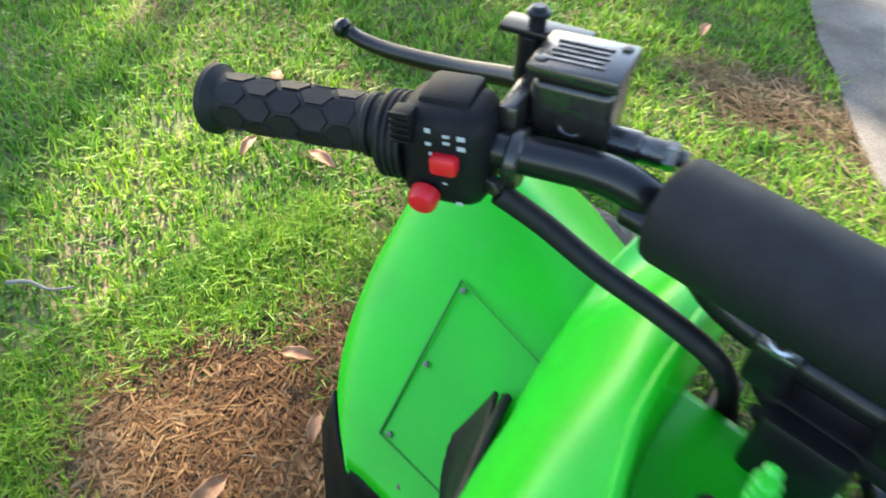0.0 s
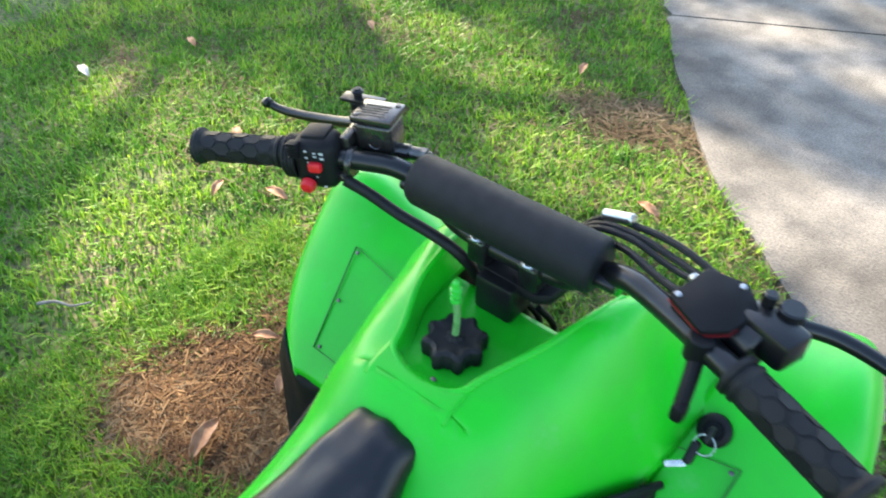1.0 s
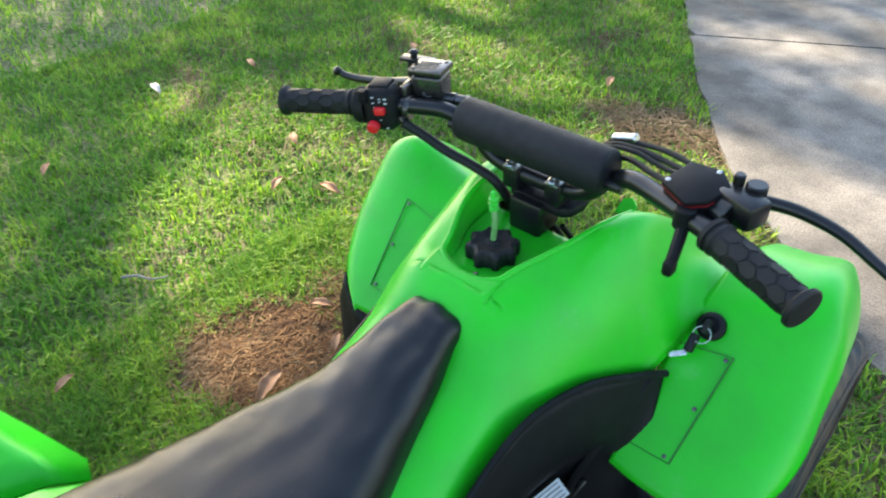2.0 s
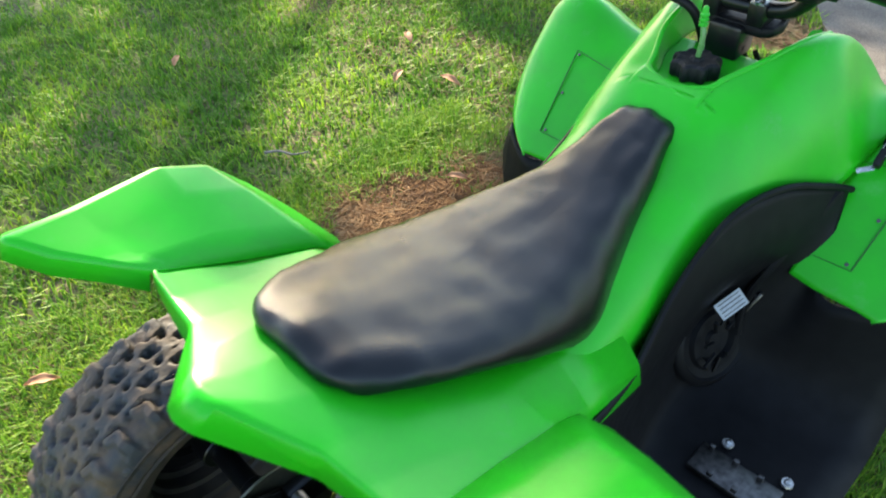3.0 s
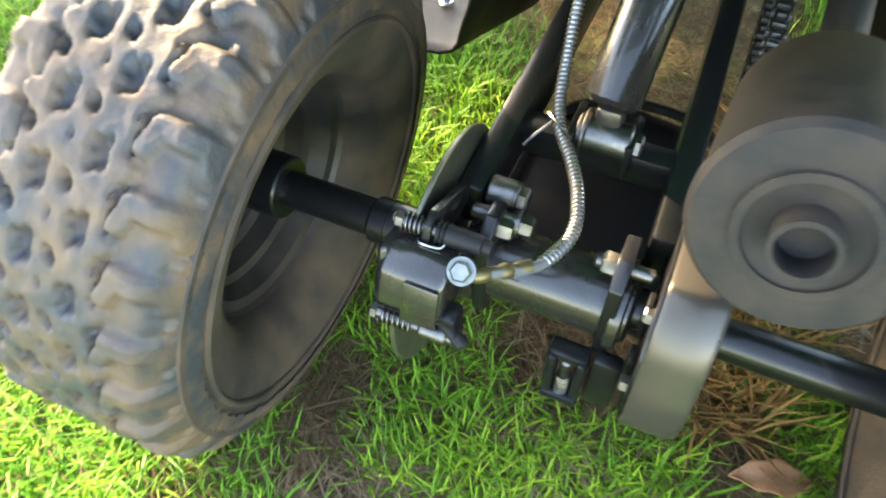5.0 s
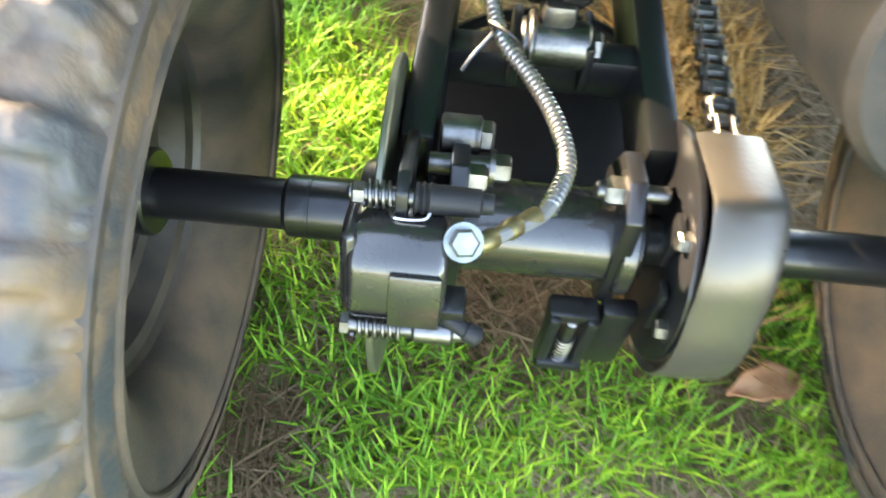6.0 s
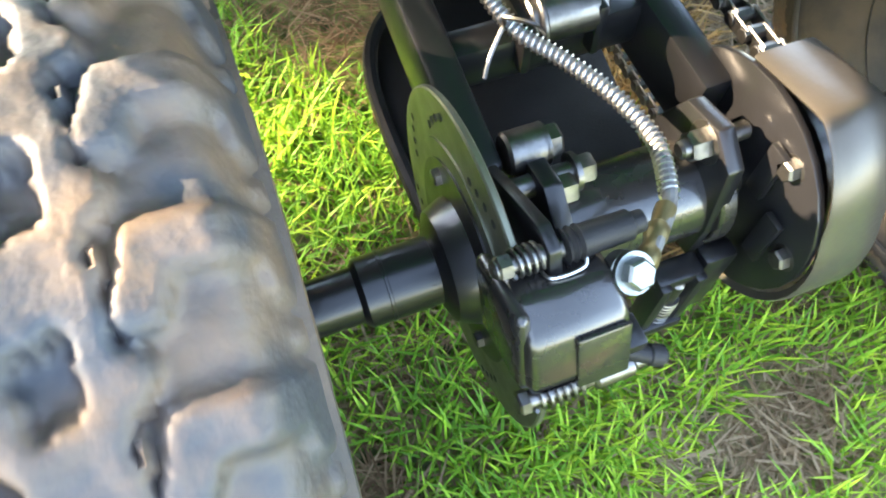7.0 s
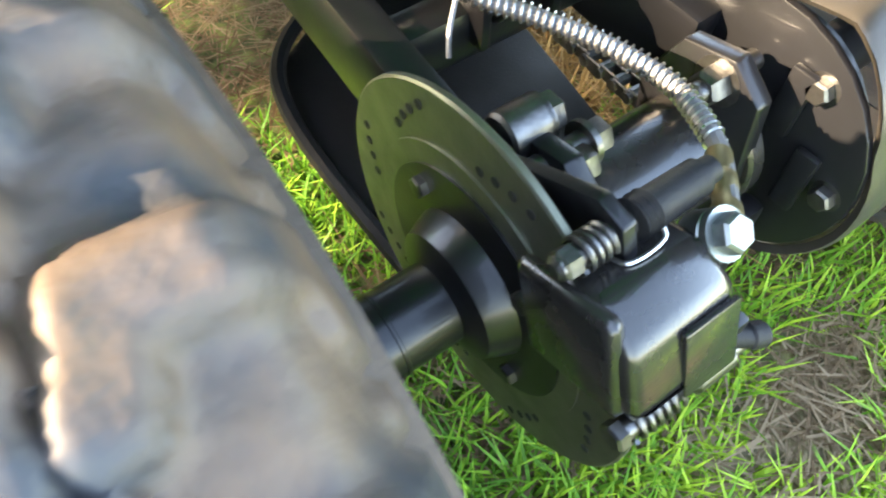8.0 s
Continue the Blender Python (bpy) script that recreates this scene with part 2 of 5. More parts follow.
def concrete_material():
    m = bpy.data.materials.new("weathered_concrete")
    m.use_nodes = True
    n, l = m.node_tree.nodes, m.node_tree.links
    b = n["Principled BSDF"]
    geo = n.new("ShaderNodeNewGeometry")
    tex = []
    for s, d in ((1.3, 5), (9.0, 6), (170.0, 4)):
        t = n.new("ShaderNodeTexNoise")
        t.inputs["Scale"].default_value, t.inputs["Detail"].default_value = s, d
        l.new(geo.outputs["Position"], t.inputs["Vector"])
        tex.append(t)
    r = n.new("ShaderNodeValToRGB")
    r.color_ramp.elements[0].position, r.color_ramp.elements[0].color = 0.34, (0.130, 0.117, 0.104, 1)
    r.color_ramp.elements[1].position, r.color_ramp.elements[1].color = 0.62, (0.245, 0.220, 0.190, 1)
    l.new(tex[1].outputs["Fac"], r.inputs["Fac"])
    g = n.new("ShaderNodeValToRGB")
    g.color_ramp.elements[0].position, g.color_ramp.elements[0].color = 0.36, (0.68, 0.68, 0.68, 1)
    g.color_ramp.elements[1].position, g.color_ramp.elements[1].color = 0.6, (1.12, 1.1, 1.08, 1)
    l.new(tex[2].outputs["Fac"], g.inputs["Fac"])
    s = n.new("ShaderNodeValToRGB")
    s.color_ramp.elements[0].position, s.color_ramp.elements[0].color = 0.40, (0.52, 0.51, 0.50, 1)
    s.color_ramp.elements[1].position, s.color_ramp.elements[1].color = 0.56, (1, 1, 1, 1)
    l.new(tex[0].outputs["Fac"], s.inputs["Fac"])
    col = r.outputs["Color"]
    for k in (g, s):
        mx = n.new("ShaderNodeMix")
        mx.data_type, mx.blend_type = "RGBA", "MULTIPLY"
        mx.inputs["Factor"].default_value = 1
        l.new(col, mx.inputs["A"])
        l.new(k.outputs["Color"], mx.inputs["B"])
        col = mx.outputs["Result"]
    l.new(col, b.inputs["Base Color"])
    b.inputs["Roughness"].default_value = 0.9
    bp = n.new("ShaderNodeBump")
    bp.inputs["Strength"].default_value = 0.7
    bp.inputs["Distance"].default_value = 0.003
    l.new(tex[2].outputs["Fac"], bp.inputs["Height"])
    l.new(bp.outputs["Normal"], b.inputs["Normal"])
    return m


GZ = 0.012


def ground_height(x, y):
    return GZ + 0.006 * noise.noise(Vector((x * 2.1, y * 2.1, 0))) + 0.004 * noise.noise(Vector((x * 9, y * 9, 3)))


def make_ground():
    near = [i * 0.04 - 3.2 for i in range(161)]
    xs = [-400, -80, -20, -7] + near + [5, 8, 20, 80, 400]
    ys = [-400, -80, -20, -5] + [i * 0.04 - 2.0 for i in range(161)] + [6, 9, 20, 80, 400]
    vs = []
    for y in ys:
        for x in xs:
            inside = -3.3 < x < 3.3 and -2.1 < y < 4.5
            vs.append((x, y, ground_height(x, y) if inside else GZ))
    nx = len(xs)
    fs = [(j * nx + i, j * nx + i + 1, (j + 1) * nx + i + 1, (j + 1) * nx + i) for j in range(len(ys) - 1) for i in range(nx - 1)]
    g = put("ground", vs, fs, ground_material(), smooth=60)
    return tagged(g, "patchy spring lawn soil with thatch and bare spots", "lawn", kind="structure")


make_ground()

# driveway: slab with a slightly curved edge and one joint
EDGE = [(-1.75, 4.9), (-0.861, 3.162), (-0.271, 2.198), (-0.04, 1.915), (0.279, 1.602), (0.51, 1.422), (1.3, 0.95), (3.2, 0.2)]
JOINT = ((-0.714, 2.909), (0.044, 3.272))


def edge_line(wobble=0.012):
    pts = crom([(x, y, 0) for x, y in EDGE], 14)
    return [(p.x + wobble * noise.noise(p * 7), p.y + wobble * noise.noise(p * 7 + Vector((5, 5, 0)))) for p in pts]


DRIVE = edge_line()
jd = (Vector(JOINT[1]) - Vector(JOINT[0])).normalized()
CONCRETE = concrete_material()


def side_of_joint(p):
    return jd.x * (p[1] - JOINT[0][1]) - jd.y * (p[0] - JOINT[0][0])


def make_driveway():
    far_line = [p for p in DRIVE if side_of_joint(p) > 0.006]
    near_line = [p for p in DRIVE if side_of_joint(p) < -0.006]
    base = tagged(thing("driveway", "weathered grey concrete driveway with a straight joint", "driveway"), kind="structure")
    for line, side in ((far_line, 1), (near_line, -1)):
        a = line[-1] if side > 0 else line[0]
        j0 = Vector(JOINT[0]) + Vector((-jd.y, jd.x)) * 0.006 * side
        corner = j0 + jd * 7
        if side > 0:
            outline = line + [tuple(j0 + jd * 0.02), tuple(corner), (7, 9), (-1.75, 9)]
        else:
            outline = line + [(7, 0.2), tuple(corner), tuple(j0 + jd * 0.02)]
        part("slab", prism(outline, "z", -0.06, 0.030), CONCRETE, base, smooth=20)
    return base


make_driveway()


def on_drive(x, y):
    best, val = 1e9, 0
    for (ax, ay), (bx, by) in zip(DRIVE[::4], DRIVE[4::4]):
        mx, my = (ax + bx) / 2, (ay + by) / 2
        d = (x - mx) ** 2 + (y - my) ** 2
        if d < best:
            best, val = d, (bx - ax) * (y - ay) - (by - ay) * (x - ax)
    return val > 0


# ---- grass ----
def grass_material(name, c1, c2, c3, rough=0.5):
    m = bpy.data.materials.new(name)
    m.use_nodes = True
    n, l = m.node_tree.nodes, m.node_tree.links
    b = n["Principled BSDF"]
    geo = n.new("ShaderNodeNewGeometry")
    r = n.new("ShaderNodeValToRGB")
    r.color_ramp.elements[0].position, r.color_ramp.elements[0].color = 0.0, (*c1, 1)
    r.color_ramp.elements[1].position, r.color_ramp.elements[1].color = 1.0, (*c3, 1)
    e = r.color_ramp.elements.new(0.6)
    e.color = (*c2, 1)
    nz = n.new("ShaderNodeTexNoise")
    nz.inputs["Scale"].default_value, nz.inputs["Detail"].default_value = 3.5, 4
    l.new(geo.outputs["Position"], nz.inputs["Vector"])
    ad = n.new("ShaderNodeMath")
    ad.operation = "MULTIPLY_ADD"
    ad.inputs[1].default_value, ad.inputs[2].default_value = 2.4, -1.2
    l.new(nz.outputs["Fac"], ad.inputs[0])
    su = n.new("ShaderNodeMath")
    l.new(ad.outputs[0], su.inputs[0])
    l.new(geo.outputs["Random Per Island"], su.inputs[1])
    l.new(su.outputs[0], r.inputs["Fac"])
    l.new(r.outputs["Color"], b.inputs["Base Color"])
    b.inputs["Roughness"].default_value = rough
    b.inputs["Specular IOR Level"].default_value = 0.2
    tr = n.new("ShaderNodeBsdfTranslucent")
    l.new(r.outputs["Color"], tr.inputs["Color"])
    mx = n.new("ShaderNodeMixShader")
    mx.inputs["Fac"].default_value = 0.35
    l.new(b.outputs["BSDF"], mx.inputs[1])
    l.new(tr.outputs["BSDF"], mx.inputs[2])
    l.new(mx.outputs["Shader"], n["Material Output"].inputs["Surface"])
    return m


GRASS = grass_material("grass_green", (0.070, 0.190, 0.018), (0.145, 0.320, 0.027), (0.31, 0.46, 0.042))
STRAW = grass_material("grass_dead", (0.10, 0.062, 0.032), (0.185, 0.125, 0.070), (0.30, 0.22, 0.135), 0.8)
MULCH = grass_material("leaf_mulch", (0.07, 0.032, 0.014), (0.21, 0.105, 0.042), (0.38, 0.23, 0.11), 0.8)


def bare(x, y):
    """How bare the lawn is at a place, 0 to 1: the brown patch by the front wheel, straw under the bike, thin spots."""
    v = 0.0
    for cx, cy, rx, ry in ((-0.56, 0.70, 0.24, 0.20), (0.24, 0.40, 0.16, 0.26), (0.13, 0.05, 0.07, 0.06), (-0.42, 2.15, 0.26, 0.15), (0.0, 0.60, 0.2, 0.3),
                           (0.0, 0.06, 0.07, 0.06), (0.13, -0.11, 0.05, 0.03), (-0.03, -0.17, 0.035, 0.02), (-0.17, -0.15, 0.03, 0.03), (0.17, 0.02, 0.04, 0.06), (0.0, -0.50, 0.22, 0.14), (-0.099, -0.17, 0.075, 0.03), (0.105, -0.13, 0.06, 0.035), (-0.64, -0.32, 0.10, 0.06), (0.15, 1.50, 0.10, 0.08), (-0.20, -0.07, 0.035, 0.05)):
        d = ((x - cx) / rx) ** 2 + ((y - cy) / ry) ** 2
        d += 0.9 * noise.noise(Vector((x * 7, y * 7, 1.7)))
        v = max(v, min(1.0, max(0.0, 1.5 - d)))
    return max(v, 0.75 * max(0.0, noise.noise(Vector((x * 2.6, y * 2.6, 9))) * 2.0 - 0.55))


def blades(name, count, area, length, width, lean, material, label, keep, category="grass", curl=0.5, flat=False):
    rng = np.random.default_rng(len(name) * 7 + count % 97)
    x0, x1, y0, y1 = area
    vs, fs = [], []
    made = 0
    for _ in range(count * 3):
        if made >= count:
            break
        x, y = rng.uniform(x0, x1), rng.uniform(y0, y1)
        p = keep(x, y)
        if p <= 0 or rng.random() > p:
            continue
        made += 1
        tuft = 0.6 + 0.8 * (0.5 + 0.5 * noise.noise(Vector((x * 11, y * 11, 4))))
        h = length * rng.uniform(0.45, 1.15) * tuft
        w = width * rng.uniform(0.7, 1.3)
        a = rng.uniform(0, 2 * math.pi)
        le = lean * rng.uniform(0.3, 1.5)
        dx, dy = math.cos(a), math.sin(a)
        px, py = -dy, dx
        z = ground_height(x, y) - 0.002
        k = len(vs)
        up = (0.12 if flat else 1.0)
        z += rng.uniform(0.002, 0.018) if flat else 0
        for s, ww in ((0, 0.8), (0.5, 1.0), (1.0, 0.0)):
            fwd = h * le * (s ** (1 + curl))
            zz = z + h * up * s * (1 - 0.35 * le * s)
            if ww:
                vs.append((x + dx * fwd - px * w * ww / 2, y + dy * fwd - py * w * ww / 2, zz))
                vs.append((x + dx * fwd + px * w * ww / 2, y + dy * fwd + py * w * ww / 2, zz))
            else:
                vs.append((x + dx * fwd, y + dy * fwd, zz))
        fs += [(k, k + 1, k + 3, k + 2), (k + 2, k + 3, k + 4)]
    me = bpy.data.meshes.new(name)
    me.from_pydata(vs, [], fs)
    me.materials.append(material)
    ob = new(name, me)
    return tagged(ob, label, category, kind="stuff")


def lawn(x, y):
    if on_drive(x, y):
        return 0
    return max(0.0, 1 - 1.15 * bare(x, y)) * (0.45 + 0.55 * (0.5 + 0.8 * noise.noise(Vector((x * 4, y * 4, 2)))))


def lawn_far(x, y):
    near = -0.95 < x < 0.7 and -0.6 < y < 1.15
    return 0 if near else lawn(x, y)


def dead(x, y):
    if on_drive(x, y):
        return 0
    return 0.18 + 0.82 * bare(x, y)


blades("lawn_grass", 88000, (-0.95, 0.7, -0.6, 1.15), 0.045, 0.0022, 0.75, GRASS, "short green lawn grass in uneven tufts", lawn)
blades("lawn_grass", 105000, (-2.6, 0.9, -0.9, 3.4), 0.042, 0.0042, 0.75, GRASS, "short green lawn grass in uneven tufts", lawn_far)
blades("lawn_grass", 30000, (-5.0, 0.2, -1.0, 6.5), 0.05, 0.007, 0.7, GRASS, "short green lawn grass in uneven tufts", lambda x, y: 0 if (x > -2.6 and y < 3.4) else lawn(x, y))
blades("lawn_grass", 60000, (-5.5, 6.0, -4.5, 3.0), 0.05, 0.010, 0.8, GRASS, "short green lawn grass in uneven tufts", lambda x, y: 0 if (-2.6 < x < 0.9 and y > -0.9) or (x < 0.2 and y > -1.0) or y > 1.2 - 0.35 * x or x > 3.2 and y > 0.1 else lawn(x, y))
blades("dead_thatch", 26000, (-0.95, 0.7, -0.6, 1.15), 0.036, 0.0017, 1.6, STRAW, "dry straw-coloured dead grass lying on the soil", dead, "dead grass", flat=True)
blades("dead_thatch", 26000, (-2.6, 1.0, 1.15, 3.4), 0.05, 0.004, 1.6, STRAW, "dry straw-coloured dead grass lying on the soil", dead, "dead grass", flat=True)
blades("leaf_mulch", 15000, (-0.85, -0.25, 0.42, 0.98), 0.030, 0.0036, 1.2, MULCH, "brown shredded leaf mulch on a bare patch", lambda x, y: bare(x, y) ** 2, "mulch", flat=True)

blades("dead_thatch", 5200, (-0.32, 0.40, -0.32, 0.16), 0.045, 0.0016, 1.3, STRAW, "dry straw-coloured dead grass lying on the soil", lambda x, y: 0.25 + 0.75 * max(bare(x, y), 0.5 + noise.noise(Vector((x * 16, y * 16, 6)))), "dead grass", flat=True)

GOLD = grass_material("golden_straw", (0.17, 0.10, 0.035), (0.31, 0.19, 0.072), (0.46, 0.31, 0.14), 0.7)


def straw_heap(x, y):
    """Two heaps of straw between the right wheel and the frame."""
    wob = 0.5 * noise.noise(Vector((x * 30, y * 30, 0)))
    return 1.0 if min(((x - 0.165) / 0.075) ** 2 + ((y - 0.33) / 0.19) ** 2 + 0.9 * noise.noise(Vector((x * 45, y * 45, 5))), ((x - 0.150) / 0.055) ** 2 + ((y - 0.065) / 0.036) ** 2) < 1 + wob else 0.0


blades("dry_straw", 1900, (0.07, 0.27, 0.0, 0.56), 0.085, 0.0026, 0.8, GOLD, "loose golden dry straw heaped under the bike", straw_heap, "straw")
blades("dry_straw", 2600, (0.18, 0.46, 0.16, 0.62), 0.055, 0.0024, 1.3, STRAW, "pale dry straw lying on the soil beside the bike", lambda x, y: 0.9, "straw", flat=True)

LEAF = mat("dry_leaf", (0.30, 0.13, 0.055), 0.7, var=0.4, scale=60, bump=0.4, fine=300, tint=(0.42, 0.22, 0.11))
PALE = mat("pale_leaf", (0.55, 0.50, 0.44), 0.7, var=0.3, scale=60, bump=0.3)
TWIG = mat("grey_twig", (0.22, 0.20, 0.18), 0.8, var=0.3, scale=80, bump=0.5)


def leaf(x, y, size, turn, material, label, z=0.03, slim=0.42):
    rows_ = []
    for i in range(9):
        s = i / 8
        w = size * slim * math.sin(math.pi * min(1, s * 0.96 + 0.02)) ** 0.8 * (1 + 0.12 * math.sin(i * 2.3))
        c = 0.18 * size * math.sin(s * 2.6)
        rows_.append([(-w / 2, (s - 0.5) * size, c + 0.10 * size), (-w / 4, (s - 0.5) * size, c + 0.03 * size), (0, (s - 0.5) * size, c),
                      (w / 4, (s - 0.5) * size, c + 0.02 * size), (w / 2, (s - 0.5) * size, c + 0.06 * size)])
    shape = sheet(rows_, 2, 2)
    ob = put("fallen_leaf", shape[0], shape[1], material, smooth=60)
    thick(ob, 0.0008)
    ob.matrix_world = pose(x, y, z + GZ, 6, -5, turn)
    return tagged(ob, label, "leaf", "leaves on the lawn")


leaf(-0.515, 0.63, 0.085, 12, LEAF, "curled reddish-brown dry leaf lying on the mulch", 0.02)
leaf(-1.29, 1.32, 0.06, 60, LEAF, "curled brown dry leaf lying in the grass")
leaf(-1.99, 1.24, 0.07, 80, PALE, "pale bleached dead leaf lying in the grass")
leaf(-0.56, -0.30, 0.05, 30, PALE, "pale bleached dead leaf lying in the grass", 0.015)
leaf(0.20, 0.0, 0.075, 110, LEAF, "curled orange-brown dry leaf under the axle", 0.02)
leaf(0.15, 0.40, 0.06, 150, LEAF, "curled orange-brown dry leaf on straw", 0.02)
for _x, _y, _s, _t in ((-1.12, 1.12, 0.06, 20), (-0.98, 1.2, 0.07, 100), (-1.75, 0.72, 0.055, 40), (-1.9, 1.6, 0.06, 75), (-0.72, 2.3, 0.06, 10), (-0.2, 1.75, 0.07, 80),
                       (-0.62, 0.86, 0.06, 130), (-0.50, 0.80, 0.05, 35), (-1.5, 2.1, 0.06, 55), (0.05, 1.62, 0.05, 20), (-0.75, -0.12, 0.06, 160), (-0.85, 0.35, 0.05, 10)):
    leaf(_x, _y, _s, _t, LEAF, "small curled brown dry leaf lying in the grass", 0.028)
twig = put("twig", *pipe([(-0.06, 0, 0), (-0.02, 0.006, 0.004), (0.02, -0.002, 0.002), (0.06, 0.008, 0.006)], lambda t: 0.004 - 0.002 * t, 8), TWIG)
twig.matrix_world = pose(-1.035, 0.64, 0.042, 0, 0, 35)
tagged(twig, "short weathered grey twig lying in the grass", "twig")


# ---- unseen tree, added towards the sun to shade the place ----
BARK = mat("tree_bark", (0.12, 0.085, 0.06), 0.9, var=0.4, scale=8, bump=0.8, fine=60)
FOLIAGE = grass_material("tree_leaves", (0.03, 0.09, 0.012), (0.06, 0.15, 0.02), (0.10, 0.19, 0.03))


def sun_gap(p):
    """Whether a leaf at p would block the sun from a chosen lit spot."""
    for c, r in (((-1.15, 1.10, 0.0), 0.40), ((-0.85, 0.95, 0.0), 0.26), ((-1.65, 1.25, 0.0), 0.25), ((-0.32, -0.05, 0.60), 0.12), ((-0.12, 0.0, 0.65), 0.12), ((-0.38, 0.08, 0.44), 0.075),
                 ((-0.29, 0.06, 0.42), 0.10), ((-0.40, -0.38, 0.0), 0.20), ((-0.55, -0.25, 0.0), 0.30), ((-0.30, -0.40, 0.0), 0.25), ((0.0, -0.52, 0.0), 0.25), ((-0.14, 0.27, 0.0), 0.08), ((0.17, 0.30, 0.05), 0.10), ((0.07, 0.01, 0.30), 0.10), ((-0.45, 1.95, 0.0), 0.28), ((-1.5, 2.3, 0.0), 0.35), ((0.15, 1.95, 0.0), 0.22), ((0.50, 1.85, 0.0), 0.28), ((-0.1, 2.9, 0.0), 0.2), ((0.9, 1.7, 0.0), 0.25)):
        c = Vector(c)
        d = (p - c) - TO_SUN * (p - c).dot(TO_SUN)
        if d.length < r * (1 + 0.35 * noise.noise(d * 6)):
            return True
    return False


def extra_shade(p):
    """Whether a leaf at p would shade a chosen spot on the bike."""
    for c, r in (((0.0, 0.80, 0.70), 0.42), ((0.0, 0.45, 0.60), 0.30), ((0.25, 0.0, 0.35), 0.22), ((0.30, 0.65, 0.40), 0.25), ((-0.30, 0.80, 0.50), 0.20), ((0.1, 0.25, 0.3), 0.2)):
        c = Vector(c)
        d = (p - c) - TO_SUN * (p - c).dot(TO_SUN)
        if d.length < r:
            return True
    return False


def added_shade_tree():
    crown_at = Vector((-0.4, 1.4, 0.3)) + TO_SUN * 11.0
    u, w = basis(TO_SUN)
    ob = thing("tree", "unseen leafy tree added to shade the bike and lawn", "tree", (crown_at.x, crown_at.y, 0))
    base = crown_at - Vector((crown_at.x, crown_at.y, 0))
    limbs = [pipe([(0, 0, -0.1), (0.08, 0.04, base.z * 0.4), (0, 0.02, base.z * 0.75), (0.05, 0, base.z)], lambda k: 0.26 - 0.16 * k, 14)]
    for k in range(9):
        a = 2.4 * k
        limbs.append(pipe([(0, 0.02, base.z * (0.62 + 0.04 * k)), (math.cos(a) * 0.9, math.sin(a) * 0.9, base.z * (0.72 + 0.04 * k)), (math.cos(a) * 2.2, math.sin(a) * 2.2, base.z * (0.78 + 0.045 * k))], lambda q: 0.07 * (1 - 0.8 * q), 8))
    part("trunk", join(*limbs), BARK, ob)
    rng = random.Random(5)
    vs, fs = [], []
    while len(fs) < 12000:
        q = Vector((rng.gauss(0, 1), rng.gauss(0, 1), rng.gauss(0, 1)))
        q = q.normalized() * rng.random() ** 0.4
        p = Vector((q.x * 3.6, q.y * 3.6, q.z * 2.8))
        open_here = sun_gap(p + crown_at)
        # the last leaves go only where they shade the bike
        if len(fs) > 8000 and (open_here or not extra_shade(p + crown_at)):
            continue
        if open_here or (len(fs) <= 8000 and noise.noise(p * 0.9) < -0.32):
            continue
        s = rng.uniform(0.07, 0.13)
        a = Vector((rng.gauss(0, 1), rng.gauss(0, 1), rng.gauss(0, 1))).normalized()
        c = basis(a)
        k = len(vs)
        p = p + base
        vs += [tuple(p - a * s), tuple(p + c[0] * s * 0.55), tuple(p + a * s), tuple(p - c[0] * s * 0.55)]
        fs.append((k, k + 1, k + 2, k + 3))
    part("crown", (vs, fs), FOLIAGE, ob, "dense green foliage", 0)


added_shade_tree()



# ---- quad bike ----
AXZ = 0.226
bike = thing("quad_bike", "lime-green sport quad bike with black seat, parked on the lawn", "quad bike")


def both(fn):
    for sgn in (1, -1):
        fn(sgn)


def mir(shape, sgn):
    return shape if sgn > 0 else flip_x(shape)


def sect(y, *xz):
    return [(x, y, z) for x, z in xz]


# front body: cowl beside the tank, front fenders
def spread(y):
    """How far the throttle-side rim of the cowl stands out more than the other."""
    return 0.030 * min(1.0, max(0.0, (y - 0.67) / 0.15))


